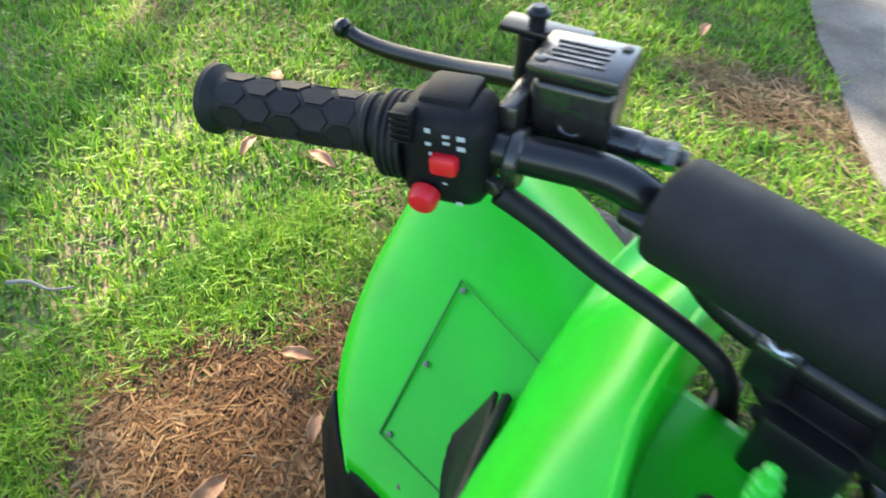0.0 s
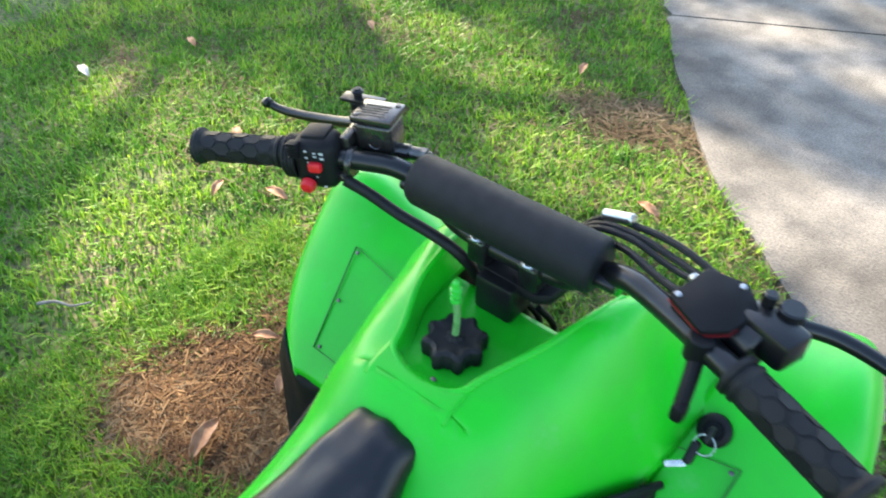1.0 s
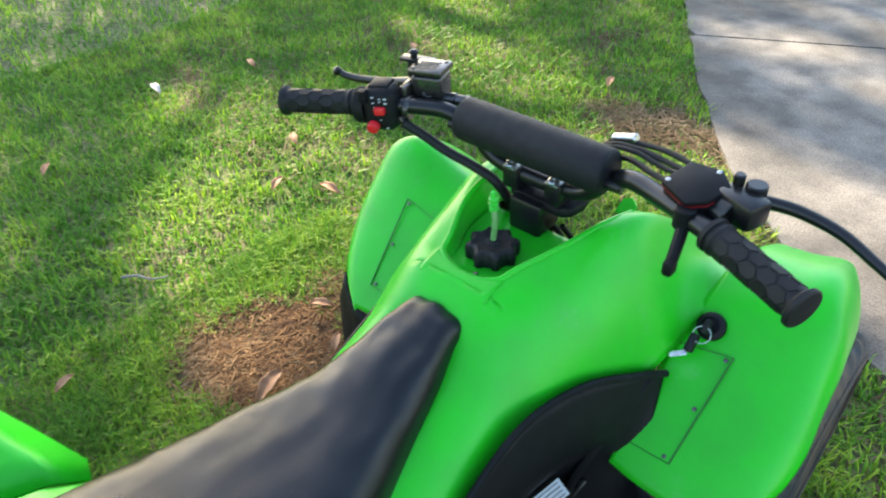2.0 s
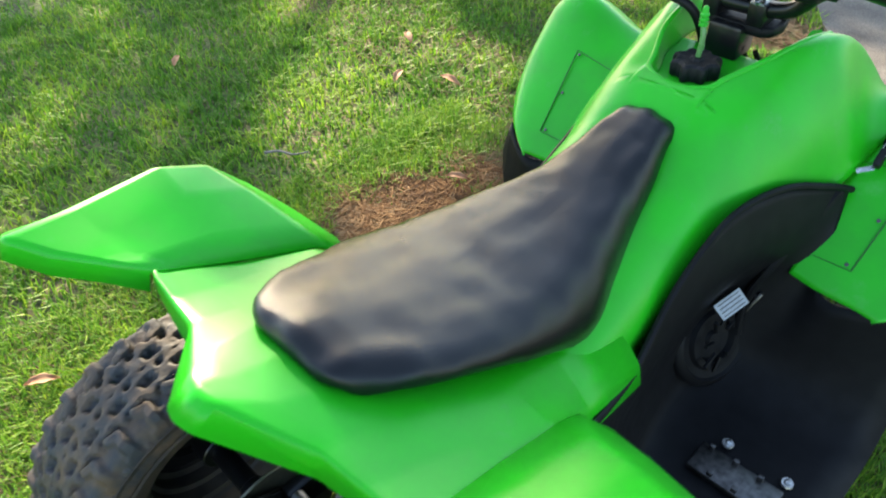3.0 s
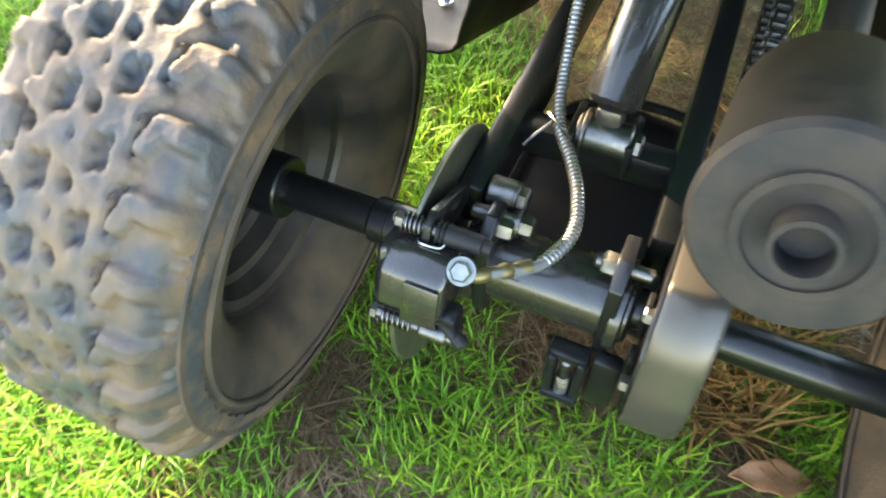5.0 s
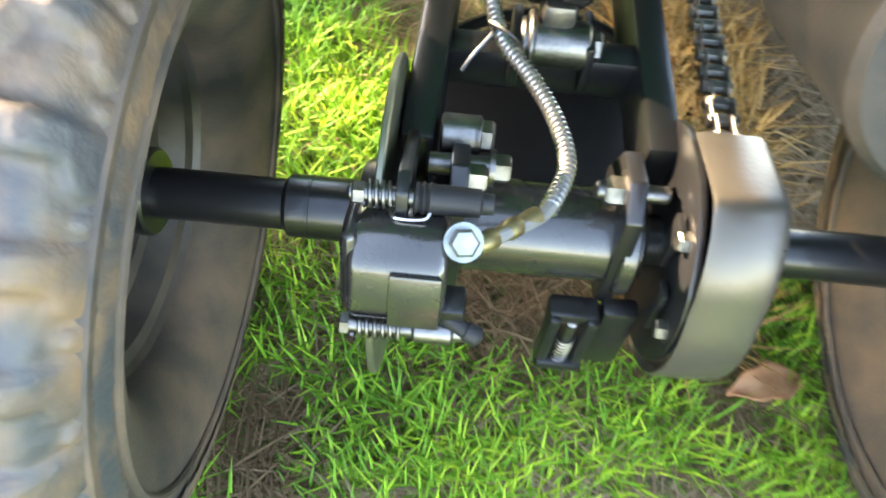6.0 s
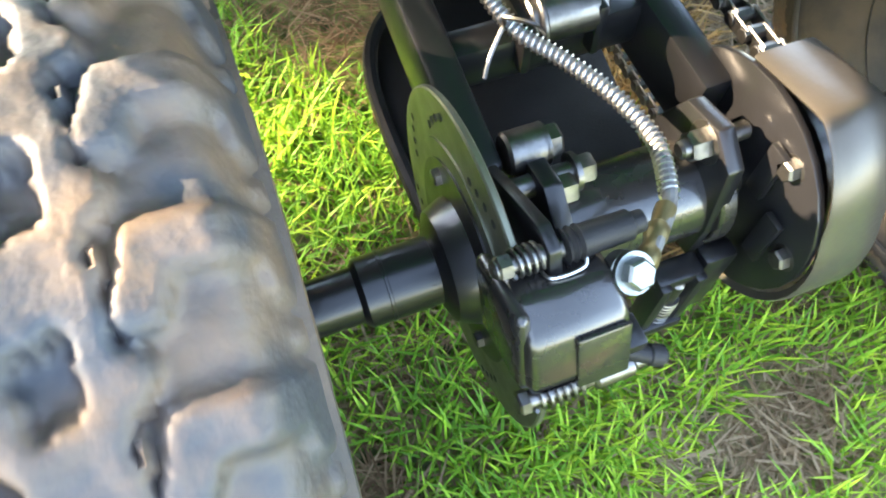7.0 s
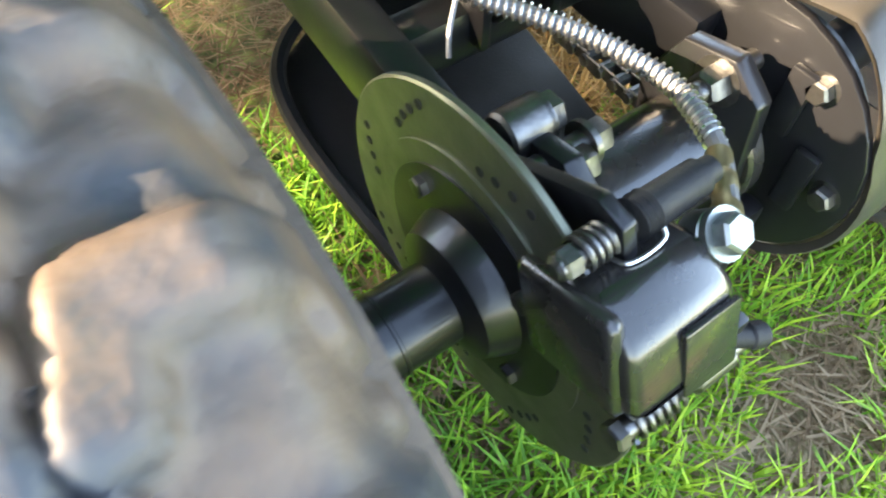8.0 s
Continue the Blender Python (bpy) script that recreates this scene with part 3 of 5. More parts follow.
def cowl(sgn, part_name=""):
    grid = [
        sect(0.26, (0.040, 0.500), (0.085, 0.495), (0.125, 0.480), (0.150, 0.462), (0.166, 0.435), (0.172, 0.40)),
        sect(0.36, (0.040, 0.500), (0.080, 0.492), (0.115, 0.475), (0.138, 0.455), (0.155, 0.425), (0.162, 0.38)),
        sect(0.48, (0.000, 0.505), (0.050, 0.505), (0.086, 0.500), (0.120, 0.470), (0.145, 0.435), (0.160, 0.39)),
        sect(0.57, (0.000, 0.545), (0.045, 0.545), (0.074, 0.540), (0.108, 0.512), (0.142, 0.465), (0.166, 0.41)),
        sect(0.606, (0.000, 0.582), (0.048, 0.578), (0.080, 0.562), (0.114, 0.526), (0.148, 0.476), (0.174, 0.415)),
        sect(0.640, (0.000, 0.607), (0.050, 0.605), (0.085, 0.585), (0.120, 0.545), (0.155, 0.490), (0.182, 0.42)),
    ]
    side = [
        [(0.000, 0.640, 0.607), (0.050, 0.640, 0.605), (0.085, 0.640, 0.585), (0.120, 0.640, 0.545), (0.155, 0.640, 0.490), (0.182, 0.640, 0.42)],
        [(0.000, 0.655, 0.610), (0.045, 0.668, 0.611), (0.088, 0.675, 0.600), (0.125, 0.680, 0.560), (0.160, 0.680, 0.505), (0.188, 0.680, 0.43)],
        [(0.000, 0.660, 0.610), (0.052, 0.690, 0.619), (0.090, 0.715, 0.615), (0.130, 0.720, 0.575), (0.168, 0.720, 0.520), (0.196, 0.720, 0.44)],
        [(0.004, 0.662, 0.608), (0.070, 0.740, 0.636), (0.096, 0.765, 0.632), (0.136, 0.770, 0.590), (0.178, 0.770, 0.530), (0.206, 0.770, 0.455)],
        [(0.008, 0.664, 0.606), (0.078, 0.800, 0.646), (0.104, 0.810, 0.642), (0.142, 0.815, 0.602), (0.186, 0.815, 0.545), (0.216, 0.815, 0.485)],
        [(0.010, 0.664, 0.604), (0.084, 0.850, 0.640), (0.110, 0.860, 0.634), (0.146, 0.865, 0.588), (0.190, 0.865, 0.536), (0.224, 0.865, 0.512)],
        [(0.012, 0.664, 0.602), (0.092, 0.900, 0.610), (0.116, 0.910, 0.606), (0.150, 0.920, 0.566), (0.194, 0.920, 0.540), (0.228, 0.920, 0.536)],
        [(0.014, 0.664, 0.600), (0.104, 0.960, 0.560), (0.124, 0.965, 0.560), (0.156, 0.975, 0.532), (0.200, 0.975, 0.526), (0.236, 0.975, 0.532)],
    ]
    grid = [r[:4] + [(r[4][0] - 0.006, r[4][1], r[4][2]), (r[5][0] - 0.016, r[5][1], r[5][2])] for r in grid]
    side = [r[:4] + [(r[4][0] - 0.004, r[4][1], r[4][2]), (r[5][0] - 0.012 * max(0, 0.82 - r[5][1]) / 0.18, r[5][1], r[5][2])] for r in side]
    if sgn > 0:
        side = [[(x + spread(y) * k, y, z) for (x, y, z), k in zip(r, (0.0, 1.0, 0.95, 0.6, 0.2, 0.0))] for r in side]
    flank = sheet([grid[-2][1:]] + [r[1:] for r in side], 4, 4, lo=1)
    if part_name == "nose":
        rows_ = grid[:-1] + side[:2]
        if sgn > 0:
            full = [[(-x if x < 0.09 else -x * (1 - 0.17 * (x - 0.09) / 0.13), y, z) for x, y, z in reversed(r[1:])] + [(0.0, r[0][1], r[0][2])] + r[1:] for r in rows_]
            return sheet(full, 4, 4, hi=1)
    s = flank
    inner = []
    for r in side[:7]:
        p = Vector(r[1])
        q = Vector((p.x * 0.86, min(p.y + (0.012 if p.y < 0.7 else 0.0), 0.80 if p.y < 0.80 else p.y), 0.597 if p.y < 0.82 else p.z - 0.05))
        inner.append([tuple(p), tuple(p.lerp(q, 0.35) + Vector((0, 0, -0.006))), tuple(q)])
    s = join(s, sheet(inner, 3, 4))
    if sgn < 0:
        s = [(x * (1 - 0.17 * max(0.0, x - 0.09) / 0.13), y, z) for x, y, z in s[0]], s[1]
    return mir(s, sgn)


def weld(ob, gap):
    bm = bmesh.new()
    bm.from_mesh(ob.data)
    bmesh.ops.remove_doubles(bm, verts=bm.verts, dist=gap)
    bmesh.ops.recalc_face_normals(bm, faces=bm.faces)
    bm.to_mesh(ob.data)
    bm.free()
    return ob


front = weld(part("front_body", join(cowl(1, "nose"), cowl(1), cowl(-1)), GREEN, bike, "glossy lime-green moulded plastic tank cowl", 50), 0.0022)
thick(front, 0.0035)
RIM = [(0.084, 0.850, 0.640), (0.078, 0.800, 0.646), (0.070, 0.740, 0.636), (0.052, 0.690, 0.619), (0.045, 0.668, 0.611), (0.024, 0.655, 0.608)]
RIM = [(x + spread(y), y, z) for x, y, z in RIM] + [(0.0, 0.6515, 0.607)] + [(-x, y, z) for x, y, z in reversed(RIM)]
part("recess_rim", pipe([(x, y, z - 0.0022) for x, y, z in RIM], 0.0042, 12, 8), GREEN, bike, "", 60)
lip = [[(x, y + 0.014 * k * (x / 0.05) ** 2, z + (0.003 * k - 0.0015) * (x / 0.05) ** 2) for x in (-0.052, -0.026, 0.0, 0.026, 0.052)]
       for y, z, k in ((0.630, 0.6000, 0), (0.638, 0.6062, 0), (0.646, 0.6088, 0.5), (0.653, 0.6088, 1), (0.659, 0.605, 1), (0.664, 0.598, 1))]
thick(part("recess_lip", sheet(lip, 4, 4), GREEN, bike, "", 60), 0.002)
floor_pts = [[(x * w + max(0.0, x) * spread(y) * 0.9, y, 0.597 + 0.010 * max(0, (0.675 - y) / 0.023)) for x in (-1, -0.5, 0, 0.5, 1)] for y, w in
             ((0.652, 0.052), (0.662, 0.054), (0.675, 0.058), (0.70, 0.064), (0.74, 0.070), (0.775, 0.075), (0.800, 0.078))]
thick(part("tank_recess", sheet(floor_pts, 3, 3), GREEN, bike, "green recessed floor round the fuel cap"), 0.003)


def front_fender(sgn):
    def row(y, z, xo, zo, drop):
        xi = (0.205 if sgn > 0 else 0.142) + 0.03 * max(0, (y - 0.8) / 0.2)
        fall = (0.022 if sgn > 0 else 0.068) * min(1.0, max(0.0, (y - 0.845) / 0.06))
        if sgn < 0:
            z = z - 0.55 * max(0.0, y - 0.905)
        return [(xi, y + 0.004, z + 0.004 - fall), (xi + (xo - xi) * 0.35, y, z - fall * 0.5), (xi + (xo - xi) * 0.7, y, z - 0.002), (xo - 0.018, y, z - 0.016 - zo * 0.3),
                (xo, y - 0.002, z - 0.05 - zo), (xo - 0.004, y - 0.004, z - drop)]
    grid = [row(0.700, 0.352, 0.285, -0.046, 0.008), row(0.737, 0.390, 0.338, -0.034, 0.026), row(0.78, 0.430, 0.372, -0.018, 0.055), row(0.825, 0.472, 0.392, 0.0, 0.09),
            row(0.87, 0.522, 0.396, 0.01, 0.10), row(0.905, 0.560, 0.394, 0.02, 0.11), row(0.94, 0.574, 0.390, 0.03, 0.12), row(1.00, 0.566, 0.384, 0.03, 0.12),
            row(1.08, 0.530, 0.372, 0.03, 0.11), row(1.16, 0.460, 0.350, 0.02, 0.10)]
    if sgn > 0:
        grid = [[(x + 0.045 * max(0.0, 1 - max(0.0, r[0][1] - 0.72) / 0.14) * k / 5, y, z) for k, (x, y, z) in enumerate(r)] for r in grid]
    return mir(sheet(grid, 5, 4), sgn)


GT, GB, GI, GC = (0.284, 0.842), (0.273, 0.730), (0.158, 0.826), (0.160, 0.728)
SCREWS = ((0.277, 0.837), (0.166, 0.822), (0.168, 0.774), (0.270, 0.785), (0.264, 0.734))
for _s in (1, -1):
    f = part("front_fender", front_fender(_s), GREEN, bike, "lime-green plastic front fender with a screwed panel", 45)
    thick(f, 0.0035)
    # screwed panel outline: two thin grooves and small screws
    def on_panel(x, y):
        return (_s * x, y, 0.352 + (y - 0.70) * 0.98 + 0.0025)
    part("panel_groove", pipe([on_panel(GT[0], GT[1]), on_panel((GT[0] + GB[0]) / 2, (GT[1] + GB[1]) / 2), on_panel(*GB)], 0.0013, 6), GROOVE, f, "thin groove line, its shade put in as darker green")
    part("panel_groove", pipe([on_panel(*GT), on_panel((GT[0] + GI[0]) / 2, (GT[1] + GI[1]) / 2), on_panel(*GI)], 0.0007, 6), GROOVE, f, "thinner groove line, its shade put in as darker green")
    part("panel_groove", pipe([on_panel(*GB), on_panel((GB[0] + GC[0]) / 2, (GB[1] + GC[1]) / 2), on_panel(*GC)], 0.0007, 6), GROOVE, f, "thinner groove line, its shade put in as darker green")
    for _x, _y in SCREWS:
        p = Vector(on_panel(_x, _y))
        part("screw", spin(p, (0, -0.7, 0.7), [(0, 0.003), (0.0012, 0.0028), (0.0016, 0.0012)], 10), DARKSTEEL, f)


# rear body: deck under the seat with two pointed fender wings
def rear_deck():
    def r(*p):
        return list(p)
    half = [
        r((0, 0.37, 0.46), (0.06, 0.37, 0.46), (0.11, 0.37, 0.458), (0.15, 0.365, 0.448), (0.172, 0.36, 0.43), (0.178, 0.36, 0.40)),
        r((0, 0.27, 0.495), (0.06, 0.27, 0.495), (0.115, 0.27, 0.485), (0.155, 0.26, 0.472), (0.180, 0.25, 0.462), (0.186, 0.25, 0.43)),
        r((0, 0.18, 0.53), (0.06, 0.18, 0.53), (0.125, 0.18, 0.522), (0.16, 0.18, 0.518), (0.186, 0.18, 0.515), (0.192, 0.18, 0.51)),
        r((0, 0.10, 0.565), (0.06, 0.10, 0.565), (0.115, 0.10, 0.558), (0.16, 0.095, 0.550), (0.188, 0.09, 0.550), (0.194, 0.09, 0.548)),
        r((0, 0.03, 0.60), (0.055, 0.03, 0.596), (0.10, 0.035, 0.580), (0.15, 0.04, 0.572), (0.190, 0.04, 0.575), (0.196, 0.04, 0.574)),
        r((0, -0.03, 0.618), (0.045, -0.012, 0.610), (0.10, 0.005, 0.592), (0.15, 0.008, 0.585), (0.194, 0.010, 0.588), (0.199, 0.01, 0.588)),
        r((0, -0.053, 0.627), (0.018, -0.050, 0.625), (0.10, -0.012, 0.597), (0.15, -0.006, 0.592), (0.190, -0.002, 0.597), (0.196, 0.001, 0.597)),
        r((0, -0.080, 0.611), (0.018, -0.076, 0.608), (0.10, -0.020, 0.568), (0.15, -0.012, 0.567), (0.191, -0.004, 0.572), (0.197, 0.000, 0.575)),
    ]
    full = [[(-x, y, z) for x, y, z in reversed(h[1:])] + h for h in half]
    return sheet(full, 1, 1)


rear = part("rear_body", rear_deck(), GREEN, bike, "lime-green plastic tail deck under the seat", 20)
rb = rear.modifiers.new("round", "BEVEL")
rb.width, rb.segments, rb.limit_method, rb.angle_limit = 0.008, 3, "ANGLE", radians(7)
thick(rear, 0.0035)


def wing(sgn):
    g = [
        [(0.182, 0.225, 0.485), (0.215, 0.235, 0.480), (0.27, 0.210, 0.515), (0.33, 0.185, 0.542), (0.375, 0.175, 0.535), (0.392, 0.165, 0.515), (0.396, 0.165, 0.478)],
        [(0.185, 0.190, 0.512), (0.225, 0.185, 0.532), (0.275, 0.160, 0.572), (0.325, 0.142, 0.594), (0.370, 0.135, 0.572), (0.390, 0.130, 0.548), (0.395, 0.126, 0.506)],
        [(0.188, 0.100, 0.550), (0.228, 0.090, 0.576), (0.272, 0.085, 0.606), (0.312, 0.080, 0.630), (0.345, 0.060, 0.606), (0.368, 0.045, 0.585), (0.374, 0.036, 0.545)],
        [(0.194, 0.020, 0.586), (0.222, 0.003, 0.601), (0.252, -0.010, 0.618), (0.294, -0.022, 0.640), (0.318, -0.032, 0.625), (0.336, -0.042, 0.610), (0.341, -0.052, 0.574)],
        [(0.196, -0.001, 0.597), (0.226, -0.033, 0.614), (0.254, -0.068, 0.630), (0.284, -0.094, 0.648), (0.300, -0.096, 0.643), (0.312, -0.092, 0.636), (0.324, -0.088, 0.606)],
    ]
    g.append([(x + 0.001, y - 0.008, z - 0.026) for x, y, z in g[-1][:6]] + [(0.326, -0.094, 0.596)])
    vs, fs = sheet(g, 1, 1)
    return mir((vs, fs), sgn)


for _s in (1, -1):
    w = part("rear_fender", wing(_s), GREEN, bike, "pointed lime-green rear fender with a folded crest", 20)
    sb = w.modifiers.new("round", "BEVEL")
    sb.width, sb.segments, sb.limit_method, sb.angle_limit = 0.007, 3, "ANGLE", radians(9)
    thick(w, 0.004)


for _s in (1, -1):
    flap = [[(_s * 0.196, y0, 0.580 + d), (_s * 0.180, y0 + 0.004, 0.545 + d), (_s * 0.150, y0 + 0.010, 0.505 + d), (_s * 0.118, y0 + 0.016, 0.478 + d)] for y0, d in ((0.008, -0.006), (0.07, -0.040), (0.14, -0.075), (0.21, -0.11))]
    thick(part("inner_fender", sheet(flap, 3, 2), BLACK_PLASTIC, bike, "black plastic inner fender under the wing"), 0.003)


# seat
def seat_shape():
    st = []
    for y, hw, zt, zb in ((0.611, 0.036, 0.580, 0.574), (0.606, 0.041, 0.586, 0.566), (0.596, 0.044, 0.589, 0.556), (0.580, 0.046, 0.588, 0.547), (0.54, 0.058, 0.578, 0.522), (0.48, 0.073, 0.562, 0.492), (0.41, 0.097, 0.553, 0.472),
                          (0.336, 0.123, 0.553, 0.468), (0.26, 0.128, 0.562, 0.502), (0.18, 0.121, 0.582, 0.544), (0.10, 0.104, 0.606, 0.576), (0.055, 0.082, 0.618, 0.588),
                          (0.036, 0.064, 0.618, 0.598), (0.028, 0.045, 0.612, 0.602)):
        hh = zt - zb
        st.append([(-hw * 0.98, y, zb), (-hw, y, zb + hh * 0.25), (-hw * 0.93, y, zb + hh * 0.62), (-hw * 0.72, y, zb + hh * 0.90), (-hw * 0.38, y, zt), (0, y, zt + 0.003),
                   (hw * 0.38, y, zt), (hw * 0.72, y, zb + hh * 0.90), (hw * 0.93, y, zb + hh * 0.62), (hw, y, zb + hh * 0.25), (hw * 0.98, y, zb)])
    vs, fs = sheet(st, 4, 5)
    n = len(sheet([st[0]], 4, 1)[0])
    m = len(vs) // n
    fs = fs + [tuple(range(n))[::-1], tuple((m - 1) * n + k for k in range(n))]
    out = []
    for x, y, z in vs:
        k = 0.0030 * noise.noise(Vector((x * 40, y * 25, z * 30))) + 0.0026 * noise.noise(Vector((x * 14 + 3, y * 55, z * 20)))
        out.append((x, y, z + k))
    return out, fs


seat = part("seat", seat_shape(), VINYL, bike, "black vinyl seat, scuffed and wrinkled", 60)

# fuel cap with vent hose
cap = []
for k in range(96):
    a = 2 * math.pi * k / 96
    cap.append(0.031 + 0.0045 * max(-0.4, math.cos(8 * a)) ** 1)


def lobed(p, prof):
    vs, fs = [], []
    n = 96
    for h, s in prof:
        for k in range(n):
            a = 2 * math.pi * k / n
            r = cap[k] * s
            vs.append((p[0] + r * math.cos(a), p[1] + r * math.sin(a), p[2] + h))
    for i in range(len(prof) - 1):
        for k in range(n):
            fs.append((i * n + k, i * n + (k + 1) % n, (i + 1) * n + (k + 1) % n, (i + 1) * n + k))
    fs.append(tuple((len(prof) - 1) * n + k for k in range(n)))
    return vs, fs


CAP = (0.0, 0.712, 0.594)
fuel_cap = part("fuel_cap", lobed(CAP, [(0, 0.85), (0.004, 0.98), (0.018, 1.0), (0.023, 0.95), (0.026, 0.80), (0.024, 0.62), (0.024, 0.30), (0.027, 0.24), (0.028, 0.05)]), RUBBER, bike, "black ribbed fuel cap")
part("vent_hose", pipe([(0, 0.712, 0.618), (0.001, 0.713, 0.635), (0.0, 0.715, 0.650), (-0.004, 0.718, 0.664)], 0.0038, 10), mat("clear_hose", (0.10, 0.26, 0.08), 0.3, bump=0), fuel_cap, "translucent vent hose")
part("vent_valve", join(spin((-0.004, 0.718, 0.660), (-0.06, 0.06, 1), [(0, 0.003), (0.002, 0.0062), (0.006, 0.0062), (0.007, 0.0045), (0.009, 0.0062), (0.012, 0.0062), (0.013, 0.0045),
                                                              (0.015, 0.0062), (0.018, 0.0062), (0.019, 0.0045), (0.026, 0.004), (0.028, 0.002)], 18)), CLEARGREEN, fuel_cap, "bright green anodised vent valve")
part("recess_screw", spin((0.010, 0.665, 0.600), (0, 0, 1), [(0, 0.0035), (0.002, 0.003), (0.0025, 0.001)], 10), DARKSTEEL, bike)

# handlebar
BAR = [(-0.355, 0.690, 0.712), (-0.25, 0.738, 0.722), (-0.175, 0.770, 0.727), (-0.135, 0.785, 0.726), (-0.102, 0.797, 0.706), (-0.068, 0.802, 0.674), (0, 0.803, 0.666),
       (0.068, 0.802, 0.674), (0.102, 0.797, 0.706), (0.135, 0.785, 0.728), (0.175, 0.770, 0.733), (0.25, 0.735, 0.738), (0.352, 0.695, 0.730)]
bar = part("handlebar", pipe(BAR, 0.0112, 16, 6), PAINTED, bike, "black steel handlebar")
part("crossbar", rod((-0.13, 0.783, 0.712), (0.13, 0.783, 0.714), 0.0075), PAINTED, bar)
PAD = [(-0.110, 0.025), (-0.1085, 0.0275), (-0.104, 0.0290), (-0.05, 0.0295), (0.0, 0.0295), (0.05, 0.0295), (0.104, 0.0290), (0.1085, 0.0275), (0.110, 0.025)]
padv, padf = spin((0, 0, 0), (1, 0, 0), PAD, 40)
padv = [(x, 0.788 + y * 0.98, 0.724 + max(z, -0.023)) for x, y, z in padv]
part("bar_pad", (padv, padf), FOAM, bar, "thick black foam bar pad", 50)
for _x in (-0.033, 0.033):
    c = part("bar_clamp", join(box(_x, 0.808, 0.662, 0.026, 0.042, 0.034, 0.005)), PAINTED, bike, "bar clamp")
    part("clamp_bolt", join(spin((_x, 0.792, 0.678), (0, -0.35, 1), [(0, 0.0075), (0.006, 0.0075), (0.007, 0.006), (0.0068, 0.0035), (0.004, 0.0032)], 20)), STEEL, c, "zinc socket bolt")
    part("clamp_cap", box(_x, 0.795, 0.678, 0.020, 0.022, 0.004, 0.0015), ZINC, c)
plate = part("steering_plate", join(prism([(-0.040, 0.798), (-0.028, 0.788), (0.046, 0.786), (0.060, 0.796), (0.064, 0.822), (0.054, 0.86), (-0.036, 0.86), (-0.044, 0.824)], "z", 0.632, 0.648, 0.006)), BLACK_PLASTIC, bike, "black steering stem cover")
part("steering_stem", join(rod((0, 0.80, 0.64), (0, 0.92, 0.30), 0.016), box(0, 0.80, 0.62, 0.05, 0.05, 0.05, 0.006)), PAINTED, bike)
for _x in (-0.05, -0.03, -0.01, 0.015, 0.035):
    part("wiring", pipe([(_x, 0.815, 0.60), (_x + 0.01, 0.84, 0.55), (_x * 0.6, 0.83, 0.50), (_x, 0.80, 0.44)], 0.004, 8), RUBBER, bike, "bundled black wiring")
part("tank", box(0, 0.71, 0.53, 0.12, 0.15, 0.09, 0.03, 3), BLACK_PLASTIC, bike, "black fuel tank under the cowl")
part("front_frame", join(pipe([(-0.06, 0.55, 0.42), (-0.06, 0.80, 0.40), (-0.07, 0.98, 0.42)], 0.012), pipe([(0.06, 0.55, 0.42), (0.06, 0.80, 0.40), (0.07, 0.98, 0.42)], 0.012), box(0, 0.88, 0.40, 0.16, 0.02, 0.10, 0.004)), PAINTED, bike)
for _s in (-1, 1):
    part("ear_tab", join(prism([(-0.014, 0), (0.014, 0), (0.012, 0.022), (0, 0.028), (-0.012, 0.022)], "y", -0.002, 0.002)), GREEN, bike, "small green mounting ear").matrix_basis = pose(_s * 0.078, 0.900, 0.588, -35, 0, -15 * _s)


# grips: tapered rubber with raised hexagons and end flanges
def grip(a, b):
    """One rubber sleeve with its raised hexagon pads."""
    a, b = Vector(a), Vector(b)
    d = b - a
    h = d.length
    prof = [(0, 0.012), (0.0005, 0.0195), (0.002, 0.0212), (0.006, 0.0212), (0.008, 0.0185), (0.010, 0.0165), (h * 0.5, 0.0160), (h - 0.016, 0.0168), (h - 0.014, 0.0185), (h - 0.011, 0.0185),
            (h - 0.010, 0.0165), (h - 0.007, 0.0165), (h - 0.006, 0.0190), (h - 0.001, 0.0190), (h, 0.012)]
    s = spin(a, d, prof, 36)
    u, w = basis(d)
    dn = d.normalized()
    hexes = []
    cols, rows_n = 5, 7
    step = (h - 0.030) / cols
    for c in range(cols):
        for r in range(rows_n):
            ang0 = 2 * math.pi * (r + 0.5 * (c % 2)) / rows_n
            hc = 0.013 + step * (c + 0.5)
            top, bot = [], []
            for k in range(6):
                t = math.pi / 3 * k
                hh = hc + step * 0.60 * math.cos(t)
                an = ang0 + (2 * math.pi / rows_n) * 0.52 * math.sin(t)
                hh = min(max(hh, 0.011), h - 0.018)
                rad = u * math.cos(an) + w * math.sin(an)
                bot.append(tuple(a + dn * hh + rad * 0.0155))
                hh2 = hc + (hh - hc) * 0.92
                an2 = ang0 + (an - ang0) * 0.92
                rad = u * math.cos(an2) + w * math.sin(an2)
                top.append(tuple(a + dn * hh2 + rad * 0.0174))
            vs = bot + top
            fs = [tuple(range(6, 12))] + [(k, (k + 1) % 6, 6 + (k + 1) % 6, 6 + k) for k in range(6)]
            hexes.append((vs, fs))
    body = part("grip", s, RUBBER, bike, "black rubber grip with hexagon pattern", 25)
    for h_ in hexes:
        part("hexagon_pad", h_, RUBBER, body, "", 25)


grip((-0.363, 0.688, 0.711), (-0.253, 0.737, 0.722))
grip((0.362, 0.692, 0.729), (0.253, 0.735, 0.738))

